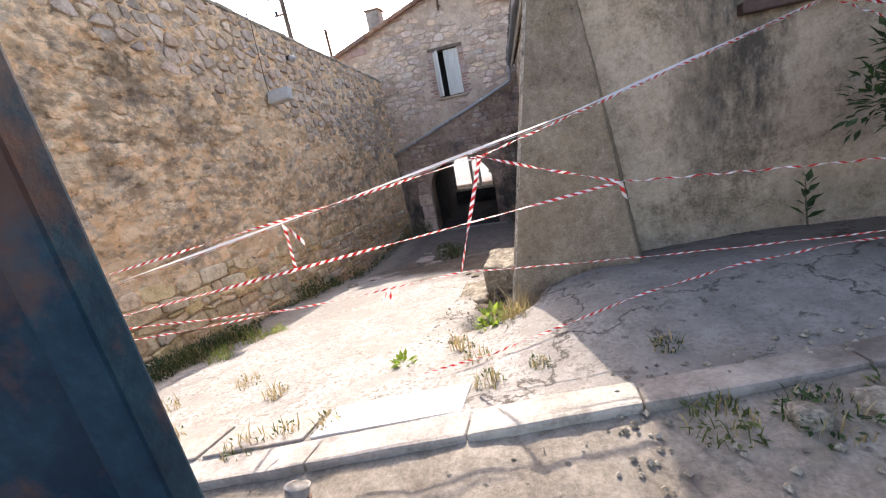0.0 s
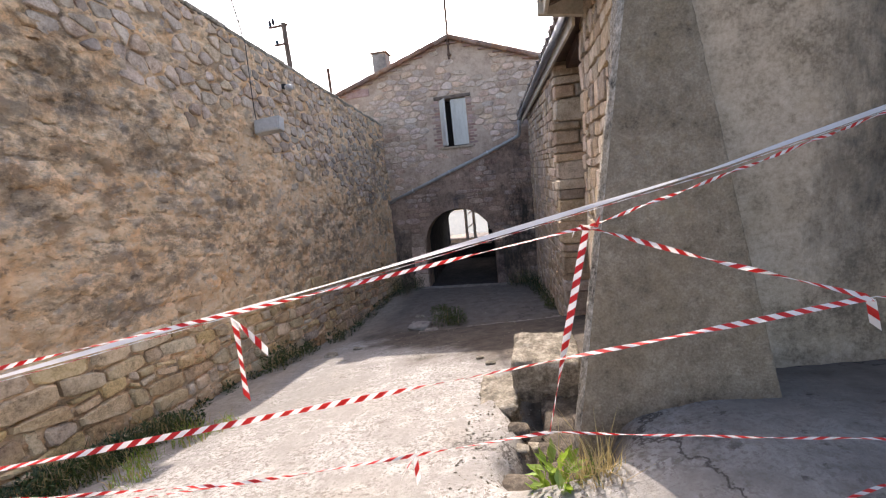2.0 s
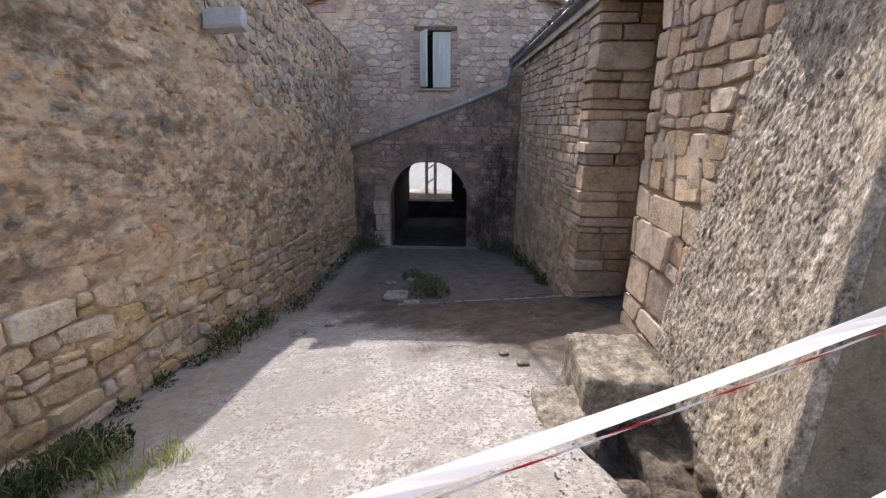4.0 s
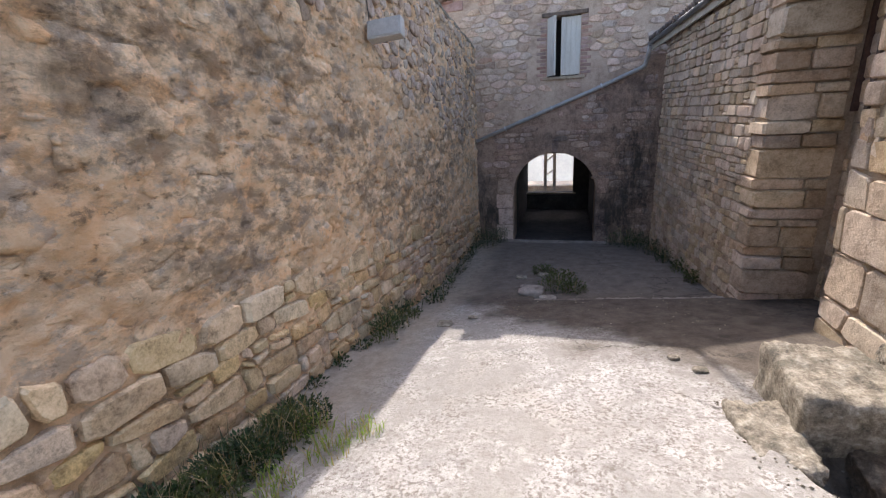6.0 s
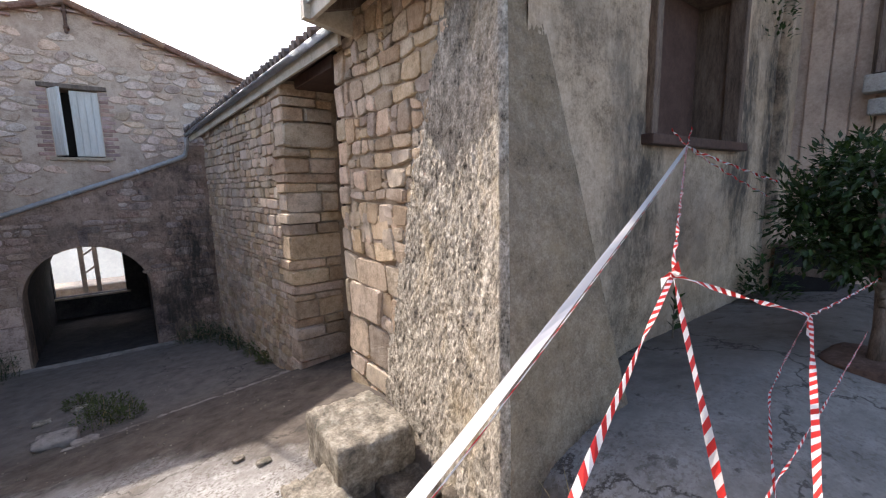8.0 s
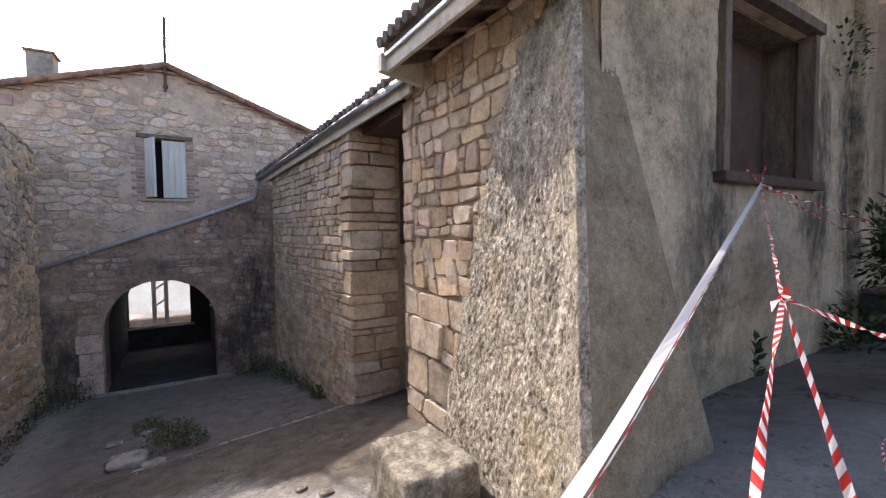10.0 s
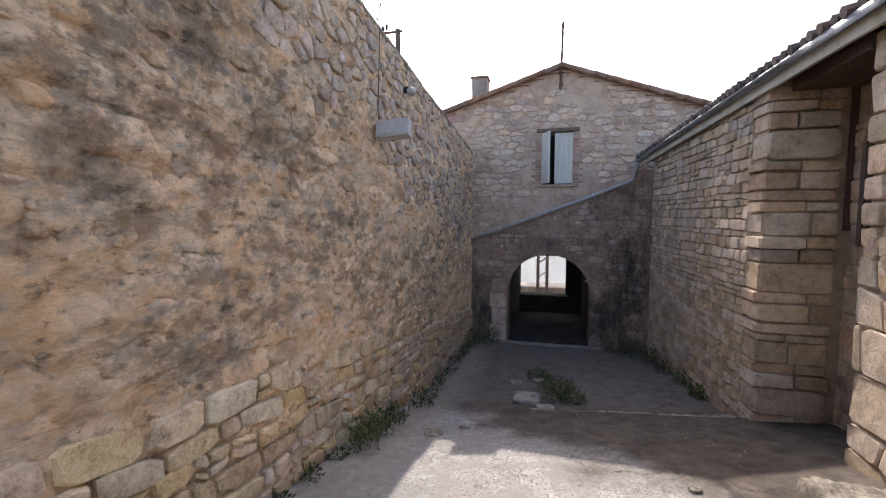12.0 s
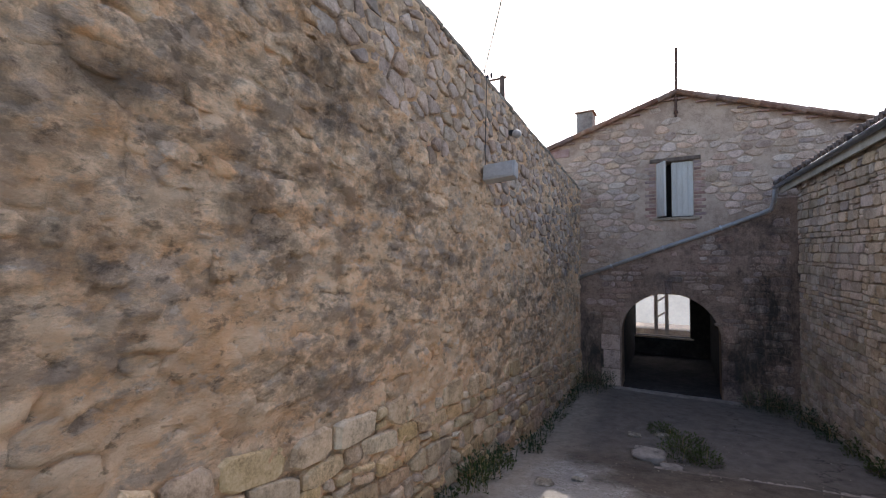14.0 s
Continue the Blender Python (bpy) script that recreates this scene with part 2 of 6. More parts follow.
def crusted(name, warm, pale, grey, dirt, island=0.0):
    """Weathered lime crust: smooth tan patches, grey mortar, dark crevices round half-buried stones."""
    m = bpy.data.materials.new(name)
    m.use_nodes = True
    n, l = m.node_tree.nodes, m.node_tree.links
    b = n["Principled BSDF"]
    b.inputs["Roughness"].default_value, b.inputs["Specular IOR Level"].default_value = 0.95, 0.2
    tc = n.new("ShaderNodeTexCoord")
    mp = n.new("ShaderNodeMapping")
    mp.inputs["Scale"].default_value = (1, 1, 1.5)
    l.new(tc.outputs["Object"], mp.inputs[0])

    def cloud(sc, detail=8.0, r=0.65, w=0.0):
        t = n.new("ShaderNodeTexNoise")
        t.noise_dimensions = "4D"
        t.inputs["W"].default_value, t.inputs["Scale"].default_value, t.inputs["Detail"].default_value, t.inputs["Roughness"].default_value = w, sc, detail, r
        l.new(mp.outputs[0], t.inputs["Vector"])
        return t

    def span(v, lo, hi, o0=0.0, o1=1.0):
        x = n.new("ShaderNodeMapRange")
        for k, val in ((1, lo), (2, hi), (3, o0), (4, o1)):
            x.inputs[k].default_value = val
        l.new(v, x.inputs[0])
        return x.outputs[0]

    def mathn(op, a, v):
        x = n.new("ShaderNodeMath")
        x.operation = op
        for k, val in ((0, a), (1, v)):
            if isinstance(val, (int, float)):
                x.inputs[k].default_value = val
            else:
                l.new(val, x.inputs[k])
        return x.outputs[0]

    def blend(f, a, c):
        x = n.new("ShaderNodeMix")
        x.data_type = "RGBA"
        l.new(f, x.inputs[0])
        for k, val in ((6, a), (7, c)):
            if isinstance(val, tuple):
                x.inputs[k].default_value = (*val, 1)
            else:
                l.new(val, x.inputs[k])
        return x.outputs[2]

    fine = cloud(38.0, 9.0, 0.72, 5.0).outputs[0]
    mid = cloud(6.0, 9.0, 0.68, 3.0).outputs[0]
    tone = mathn("ADD", mathn("MULTIPLY", cloud(2.4, 8.0, 0.6).outputs[0], 0.65), mathn("MULTIPLY", mid, 0.4))
    col = blend(span(tone, 0.43, 0.58), warm, pale)
    col = blend(span(cloud(3.2, 10.0, 0.68, 7.0).outputs[0], 0.53, 0.59, 0.0, 0.75), col, grey)
    col = blend(span(cloud(8.0, 6.0, 0.6, 17.0).outputs[0], 0.61, 0.66, 0.0, 0.5), col, (0.78, 0.70, 0.58))
    lichen = mathn("MULTIPLY", span(cloud(0.6, 3.0, 0.5, 21.0).outputs[0], 0.40, 0.54), span(cloud(3.6, 11.0, 0.76, 9.0).outputs[0], 0.45, 0.56))
    col = blend(mathn("MULTIPLY", lichen, 0.66), col, dirt)
    crevice = span(cloud(8.0, 8.0, 0.66, 15.0).outputs[0], 0.57, 0.64, 0.0, 0.6)
    col = blend(crevice, col, dirt)
    if island:
        hs = n.new("ShaderNodeHueSaturation")
        l.new(span(n.new("ShaderNodeNewGeometry").outputs["Random Per Island"], 0.0, 1.0, 1 - island, 1 + island), hs.inputs["Value"])
        l.new(col, hs.inputs["Color"])
        col = hs.outputs[0]
    l.new(col, b.inputs["Base Color"])
    hgt = mathn("ADD", mathn("MULTIPLY", fine, 0.4), mathn("ADD", mathn("MULTIPLY", mid, 0.8), mathn("MULTIPLY", crevice, -0.25)))
    bp = n.new("ShaderNodeBump")
    bp.inputs["Strength"].default_value, bp.inputs["Distance"].default_value = 1.0, 0.055
    l.new(hgt, bp.inputs["Height"])
    l.new(bp.outputs[0], b.inputs["Normal"])
    return m


M_RENDER = crusted("crumbling_lime_render", (0.76, 0.465, 0.245), (0.87, 0.63, 0.40), (0.52, 0.41, 0.305), (0.16, 0.115, 0.08))
M_CRUST = crusted("ochre_crusted_stone", (0.80, 0.49, 0.26), (0.90, 0.67, 0.435), (0.57, 0.455, 0.345), (0.18, 0.13, 0.09), 0.14)


def damp(m, spots, along_y=False):
    """Black damp streaks at fixed places on a wall: x (or y), z, half width, half height, strength."""
    n, l = m.node_tree.nodes, m.node_tree.links
    b = n["Principled BSDF"]
    col = b.inputs["Base Color"].links[0].from_socket
    tc = n.new("ShaderNodeTexCoord")
    for k, (cx, cz, wx, wz, amt) in enumerate(spots):
        mp = n.new("ShaderNodeMapping")
        mp.vector_type = "TEXTURE"
        mp.inputs["Location"].default_value = (0, cx, cz) if along_y else (cx, 0, cz)
        mp.inputs["Scale"].default_value = (100, wx, wz) if along_y else (wx, 100, wz)
        l.new(tc.outputs["Object"], mp.inputs[0])
        ln = n.new("ShaderNodeVectorMath")
        ln.operation = "LENGTH"
        l.new(mp.outputs[0], ln.inputs[0])
        t = n.new("ShaderNodeTexNoise")
        t.inputs["Scale"].default_value, t.inputs["Detail"].default_value, t.inputs["Roughness"].default_value = 5.0, 10.0, 0.75
        st = n.new("ShaderNodeMapping")
        st.inputs["Scale"].default_value, st.inputs["Location"].default_value = (1.5, 1, 0.55), (k * 3.1, 0, 0)
        l.new(tc.outputs["Object"], st.inputs[0])
        l.new(st.outputs[0], t.inputs["Vector"])
        sub = n.new("ShaderNodeMath")
        sub.operation = "MULTIPLY_ADD"
        l.new(t.outputs[0], sub.inputs[0])
        sub.inputs[1].default_value = -4.0
        l.new(ln.outputs["Value"], sub.inputs[2])
        f = n.new("ShaderNodeMapRange")
        f.inputs[1].default_value, f.inputs[2].default_value, f.inputs[3].default_value, f.inputs[4].default_value = -1.9, -0.9, amt, 0.0
        l.new(sub.outputs[0], f.inputs[0])
        x = n.new("ShaderNodeMix")
        x.data_type = "RGBA"
        l.new(f.outputs[0], x.inputs[0])
        l.new(col, x.inputs[6])
        x.inputs[7].default_value = (0.045, 0.042, 0.036, 1)
        col = x.outputs[2]
    l.new(col, b.inputs["Base Color"])


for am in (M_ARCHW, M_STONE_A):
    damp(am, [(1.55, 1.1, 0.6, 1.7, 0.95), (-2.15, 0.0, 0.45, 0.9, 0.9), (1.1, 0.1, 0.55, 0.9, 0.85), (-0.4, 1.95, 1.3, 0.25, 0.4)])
damp(M_PLASTER, [(3.85, 2.75, 0.35, 0.8, 0.85), (3.5, 3.5, 0.3, 0.8, 0.5), (3.0, 3.9, 0.5, 0.5, 0.4), (6.1, 3.6, 0.32, 1.2, 0.85), (6.85, 3.2, 0.28, 1.8, 0.9), (4.8, 1.5, 1.6, 0.2, 0.3), (3.55, 2.3, 0.3, 1.0, 0.55), (6.0, 2.7, 0.38, 0.8, 0.85)])


for lm in (M_RENDER, M_CRUST):
    damp(lm, [(6.5, 3.9, 0.55, 0.55, 0.62), (5.9, 2.95, 0.35, 0.25, 0.5), (5.2, 3.5, 0.4, 0.16, 0.6), (5.0, 2.7, 0.25, 0.2, 0.5), (7.4, 3.3, 0.5, 0.4, 0.4), (4.3, 3.4, 0.6, 0.4, 0.5), (8.3, 2.6, 0.5, 0.3, 0.3)], True)


def see_through(m, tint, amount):
    """Lets some light pass through a thin leaf or sheet."""
    n, l = m.node_tree.nodes, m.node_tree.links
    t = n.new("ShaderNodeBsdfTranslucent")
    t.inputs[0].default_value = (*tint, 1)
    x = n.new("ShaderNodeMixShader")
    x.inputs[0].default_value = amount
    l.new(n["Principled BSDF"].outputs[0], x.inputs[1])
    l.new(t.outputs[0], x.inputs[2])
    l.new(x.outputs[0], n["Material Output"].inputs[0])


see_through(M_LEAF, (0.10, 0.14, 0.035), 0.35)
see_through(M_LEAF_BRIGHT, (0.30, 0.42, 0.06), 0.45)
see_through(M_STRAW, (0.42, 0.34, 0.16), 0.4)
see_through(M_DARKLEAF, (0.05, 0.09, 0.02), 0.25)
see_through(M_SHEET, (0.30, 0.33, 0.35), 0.6)
see_through(M_WHITE, (0.9, 0.88, 0.86), 0.6)
see_through(M_RED, (0.7, 0.06, 0.05), 0.4)


def lane_material():
    """Pale concrete that gives way to damp concrete and then to packed earth down the lane, with ragged limits; the
    damp, apron and gully tones also carry shade.
    """
    m = mat("lane_ground", [(0.27, 0.257, 0.24), (0.41, 0.395, 0.372), (0.52, 0.505, 0.48)], 1.6, 48, 0.93, 1.0, stains=[(0.31, 0.29, 0.26), (0.36, 0.325, 0.28)], stain_scale=0.9, stain_amt=0.5, cracks=0.55, dist=0.03, contrast=0.10)
    n, l = m.node_tree.nodes, m.node_tree.links
    b = n["Principled BSDF"]
    src = b.inputs["Base Color"].links[0].from_socket
    tc = n.new("ShaderNodeTexCoord")
    sep = n.new("ShaderNodeSeparateXYZ")
    l.new(tc.outputs["Object"], sep.inputs[0])

    def noise_of(sc, seed):
        t = n.new("ShaderNodeTexNoise")
        t.noise_dimensions = "4D"
        t.inputs["W"].default_value, t.inputs["Scale"].default_value, t.inputs["Detail"].default_value, t.inputs["Roughness"].default_value = seed, sc, 8.0, 0.7
        l.new(tc.outputs["Object"], t.inputs["Vector"])
        return t.outputs[0]

    def op(kind, a, c):
        x = n.new("ShaderNodeMath")
        x.operation = kind
        for k, v in ((0, a), (1, c)):
            if isinstance(v, (int, float)):
                x.inputs[k].default_value = v
            else:
                l.new(v, x.inputs[k])
        return x.outputs[0]

    def ramp(v, lo, hi, out=1.0):
        x = n.new("ShaderNodeMapRange")
        x.inputs[1].default_value, x.inputs[2].default_value, x.inputs[4].default_value = lo, hi, out
        l.new(v, x.inputs[0])
        return x.outputs[0]

    def blend(f, a, c):
        x = n.new("ShaderNodeMix")
        x.data_type = "RGBA"
        l.new(f, x.inputs[0])
        l.new(a, x.inputs[6])
        if isinstance(c, tuple):
            x.inputs[7].default_value = (*c, 1)
        else:
            l.new(c, x.inputs[7])
        return x.outputs[2]

    def two(c0, c1, sc, seed):
        r = n.new("ShaderNodeValToRGB")
        r.color_ramp.elements[0].position, r.color_ramp.elements[1].position = 0.34, 0.64
        r.color_ramp.elements[0].color, r.color_ramp.elements[1].color = (*c0, 1), (*c1, 1)
        l.new(noise_of(sc, seed), r.inputs[0])
        return r.outputs[0]

    yy, xx = sep.outputs[1], sep.outputs[0]
    wob = op("MULTIPLY", op("SUBTRACT", noise_of(1.1, 3.0), 0.5), 4.0)
    pits = ramp(noise_of(11.0, 2.0), 0.54, 0.60, 0.7)
    col = blend(pits, src, (0.22, 0.205, 0.18))
    grit = ramp(noise_of(34.0, 14.0), 0.52, 0.555, 0.85)
    col = blend(grit, col, (0.17, 0.15, 0.125))
    patch = ramp(noise_of(1.9, 31.0), 0.5, 0.57, 0.7)
    col = blend(patch, col, (0.29, 0.275, 0.25))
    worn = ramp(noise_of(5.0, 61.0), 0.515, 0.55, 0.5)
    col = blend(worn, col, (0.27, 0.255, 0.23))
    # Damp band, darkened further for the house's shade on the lower lane.
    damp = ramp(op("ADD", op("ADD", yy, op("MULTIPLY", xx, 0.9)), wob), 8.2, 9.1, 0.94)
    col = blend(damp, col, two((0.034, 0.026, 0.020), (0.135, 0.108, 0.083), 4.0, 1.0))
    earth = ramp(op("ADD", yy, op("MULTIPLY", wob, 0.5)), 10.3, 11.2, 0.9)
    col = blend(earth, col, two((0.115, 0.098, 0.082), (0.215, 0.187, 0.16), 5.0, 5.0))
    side = ramp(op("ADD", op("MULTIPLY", xx, -1.0), op("MULTIPLY", wob, 0.22)), 1.55, 2.0, 0.8)
    col = blend(side, col, two((0.23, 0.19, 0.145), (0.41, 0.355, 0.285), 9.0, 8.0))
    # Apron tone lowered for the building's shade that covers it.
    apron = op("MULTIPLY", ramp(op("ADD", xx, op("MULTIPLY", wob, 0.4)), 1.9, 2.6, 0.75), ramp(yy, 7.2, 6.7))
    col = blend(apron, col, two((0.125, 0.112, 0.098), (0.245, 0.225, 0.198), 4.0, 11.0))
    # Gully soil is coloured dark to carry the shadow of the block.
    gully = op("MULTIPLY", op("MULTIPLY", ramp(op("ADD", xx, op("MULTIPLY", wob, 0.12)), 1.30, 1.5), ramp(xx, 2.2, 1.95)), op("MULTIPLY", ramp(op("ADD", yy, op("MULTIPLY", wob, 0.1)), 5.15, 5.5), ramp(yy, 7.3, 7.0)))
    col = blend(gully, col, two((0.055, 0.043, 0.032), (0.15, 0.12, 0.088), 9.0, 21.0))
    bend = n.new("ShaderNodeVectorMath")
    bend.operation = "MULTIPLY_ADD"
    t = n.new("ShaderNodeTexNoise")
    t.inputs["Scale"].default_value, t.inputs["Detail"].default_value, t.inputs["Roughness"].default_value = 1.6, 9.0, 0.65
    l.new(tc.outputs["Object"], t.inputs["Vector"])
    l.new(t.outputs[1], bend.inputs[0])
    bend.inputs[1].default_value = (1.1, 1.1, 1.1)
    l.new(tc.outputs["Object"], bend.inputs[2])
    v = n.new("ShaderNodeTexVoronoi")
    v.feature = "DISTANCE_TO_EDGE"
    v.inputs["Scale"].default_value = 0.62
    l.new(bend.outputs[0], v.inputs["Vector"])
    crack = op("MULTIPLY", ramp(v.outputs[0], 0.013, 0.003), ramp(op("ADD", noise_of(0.9, 41.0), op("MULTIPLY", xx, 0.05)), 0.52, 0.6, 0.85))
    col = blend(crack, col, (0.05, 0.043, 0.035))
    litter = op("MULTIPLY", ramp(noise_of(6.0, 51.0), 0.58, 0.63, 0.8), ramp(xx, 1.9, 2.6))
    col = blend(litter, col, (0.07, 0.06, 0.048))
    l.new(col, b.inputs["Base Color"])
    return m


M_LANE = lane_material()


# ---- mesh helpers ----
def link(name, bm, material, parent=None, smooth=False):
    me = bpy.data.meshes.new(name)
    bm.to_mesh(me)
    bm.free()
    for m in (material if isinstance(material, (list, tuple)) else [material]):
        me.materials.append(m)
    if smooth:
        for p in me.polygons:
            p.use_smooth = True
    ob = new(name, me)
    if parent:
        ob.parent = parent
    return ob


def part(name, bm, material, parent, label="", smooth=False):
    ob = link(name, bm, material, parent, smooth)
    if label:
        ob["label"] = label
    return ob


def raw(name, verts, faces, material, parent=None, smooth=False, slots=None):
    me = bpy.data.meshes.new(name)
    me.from_pydata(verts, [], faces)
    for m in (material if isinstance(material, (list, tuple)) else [material]):
        me.materials.append(m)
    if slots is not None:
        me.polygons.foreach_set("material_index", slots)
    if smooth:
        me.polygons.foreach_set("use_smooth", [True] * len(me.polygons))
    me.update()
    ob = new(name, me)
    if parent:
        ob.parent = parent
    return ob


def thing(name, label, category, group="", kind=""):
    return tagged(new(name), label, category, group, kind)


def box(x0, x1, y0, y1, z0, z1, bevel=0.0, m=None, segs=2):
    bm = bmesh.new()
    bmesh.ops.create_cube(bm, size=1.0, matrix=Matrix.Translation(((x0 + x1) / 2, (y0 + y1) / 2, (z0 + z1) / 2)) @ Matrix.Diagonal((x1 - x0, y1 - y0, z1 - z0, 1)))
    if bevel:
        bmesh.ops.bevel(bm, geom=bm.edges[:], offset=bevel, segments=segs, affect="EDGES", profile=0.6)
    if m is not None:
        bm.transform(m)
    return bm


def tube(points, radius, sides=8, caps=True):
    """A round tube along a line of points; radius may be a list."""
    bm = bmesh.new()
    pts = [Vector(p) for p in points]
    rad = radius if isinstance(radius, (list, tuple)) else [radius] * len(pts)
    rings = []
    for i, p in enumerate(pts):
        d = (pts[min(i + 1, len(pts) - 1)] - pts[max(i - 1, 0)]).normalized()
        a = d.orthogonal().normalized() if abs(d.z) > 0.95 else d.cross(Vector((0, 0, 1))).normalized()
        b = d.cross(a).normalized()
        rings.append([bm.verts.new(p + (a * math.cos(2 * math.pi * k / sides) + b * math.sin(2 * math.pi * k / sides)) * rad[i]) for k in range(sides)])
    for r0, r1 in zip(rings, rings[1:]):
        for k in range(sides):
            bm.faces.new((r0[k], r0[(k + 1) % sides], r1[(k + 1) % sides], r1[k]))
    if caps:
        bm.faces.new(list(reversed(rings[0])))
        bm.faces.new(rings[-1])
    bmesh.ops.recalc_face_normals(bm, faces=bm.faces[:])
    return bm


def prism(poly, origin, u, v, w, depth):
    """A polygon in the plane u, v at origin, pushed by depth along w."""
    bm = bmesh.new()
    o, u, v, w = Vector(origin), Vector(u), Vector(v), Vector(w)
    a = [bm.verts.new(o + u * p[0] + v * p[1]) for p in poly]
    b = [bm.verts.new(o + u * p[0] + v * p[1] + w * depth) for p in poly]
    bm.faces.new(a)
    bm.faces.new(list(reversed(b)))
    for i in range(len(poly)):
        j = (i + 1) % len(poly)
        bm.faces.new((a[j], a[i], b[i], b[j]))
    bmesh.ops.recalc_face_normals(bm, faces=bm.faces[:])
    bmesh.ops.triangulate(bm, faces=[f for f in bm.faces if len(f.verts) > 4])
    return bm


def fbm(x, y, z, sc, oct=3):
    return noise.fractal(Vector((x * sc, y * sc, z * sc)), 1.0, 2.0, oct)


def skin(name, place, u0, u1, v0, v1, step, amp, material, parent, inside=None, sc=2.5):
    """A roughened sheet over the plane place(u, v, w)."""
    nu, nv = max(2, int((u1 - u0) / step)), max(2, int((v1 - v0) / step))
    verts, faces, ok = [], [], {}
    for j in range(nv + 1):
        for i in range(nu + 1):
            u, v = u0 + (u1 - u0) * i / nu, v0 + (v1 - v0) * j / nv
            p = place(u, v, 0)
            w = amp * (fbm(p[0], p[1], p[2], sc) * 0.9 + 0.5 * fbm(p[0], p[1], p[2], sc * 4, 2))
            verts.append(place(u, v, w))
    for j in range(nv):
        for i in range(nu):
            u, v = u0 + (u1 - u0) * (i + 0.5) / nu, v0 + (v1 - v0) * (j + 0.5) / nv
            if inside is None or inside(u, v):
                a = j * (nu + 1) + i
                faces.append((a, a + 1, a + nu + 2, a + nu + 1))
    return raw(name, verts, faces, material, parent, smooth=True)


# ---- rubble and courses: cells of a jittered grid, clipped against their neighbours ----
def clip_poly(poly, px, py, nx, ny):
    out = []
    for i, (ax, ay) in enumerate(poly):
        bx, by = poly[(i + 1) % len(poly)]
        da, db = (ax - px) * nx + (ay - py) * ny, (bx - px) * nx + (by - py) * ny
        if da <= 0:
            out.append((ax, ay))
        if da * db < 0:
            t = da / (da - db)
            out.append((ax + (bx - ax) * t, ay + (by - ay) * t))
    return out


def rubble(u0, u1, v0, v1, su, sv, rng, jit=0.75, gap=0.012):
    """Convex stone outlines that fill the rectangle."""
    rows, seeds = int((v1 - v0) / sv) + 1, {}
    cols = int((u1 - u0) / su) + 2
    for r in range(-1, rows + 1):
        off = rng.uniform(0, 1)
        for c in range(-1, cols + 1):
            seeds[r, c] = (u0 + (c + 0.5 * (r % 2) + 0.3 * off + jit * rng.uniform(-0.5, 0.5)) * su, v0 + (r + 0.5 + 0.8 * jit * rng.uniform(-0.5, 0.5)) * sv)
    k = su / sv
    cells = []
    for (r, c), (sx, sy) in seeds.items():
        poly = [(sx - su * 1.6, sy - sv * 1.6), (sx + su * 1.6, sy - sv * 1.6), (sx + su * 1.6, sy + sv * 1.6), (sx - su * 1.6, sy + sv * 1.6)]
        for dr in (-2, -1, 0, 1, 2):
            for dc in (-2, -1, 0, 1, 2):
                if (dr, dc) == (0, 0) or (r + dr, c + dc) not in seeds:
                    continue
                ox, oy = seeds[r + dr, c + dc]
                dx, dy = ox - sx, (oy - sy) * k * k
                ln = math.hypot(dx, dy)
                if ln < 1e-6:
                    continue
                nx, ny = dx / ln, dy / ln
                poly = clip_poly(poly, (sx + ox) / 2 - nx * gap, (sy + oy) / 2 - ny * gap, nx, ny)
                if len(poly) < 3:
                    break
            if len(poly) < 3:
                break
        if len(poly) < 3:
            continue
        for px, py, nx, ny in ((u0, 0, -1, 0), (u1, 0, 1, 0), (0, v0, 0, -1), (0, v1, 0, 1)):
            if len(poly) > 2:
                poly = clip_poly(poly, px, py, nx, ny)
        if len(poly) > 2:
            cells.append(poly)
    return cells


def courses(u0, u1, v0, v1, h, wd, rng, gap=0.01):
    """Courses of squared stones."""
    cells, v = [], v0
    while v < v1 - 0.04:
        hh = min(h * rng.uniform(0.65, 1.35), v1 - v)
        u = u0 - rng.uniform(0, wd)
        while u < u1:
            ww = wd * rng.uniform(0.5, 1.6)
            a, b = max(u, u0) + gap, min(u + ww, u1) - gap
            if b - a > 0.04:
                j = lambda s: rng.uniform(-s, s)
                cells.append([(a + j(gap), v + gap * 0.7 + j(gap * 0.7)), (b + j(gap), v + gap * 0.7 + j(gap * 0.7)), (b + j(gap), v + hh - gap * 0.7 + j(gap * 0.7)), (a + j(gap), v + hh - gap * 0.7 + j(gap * 0.7))])
            u += ww
        v += hh
    return cells


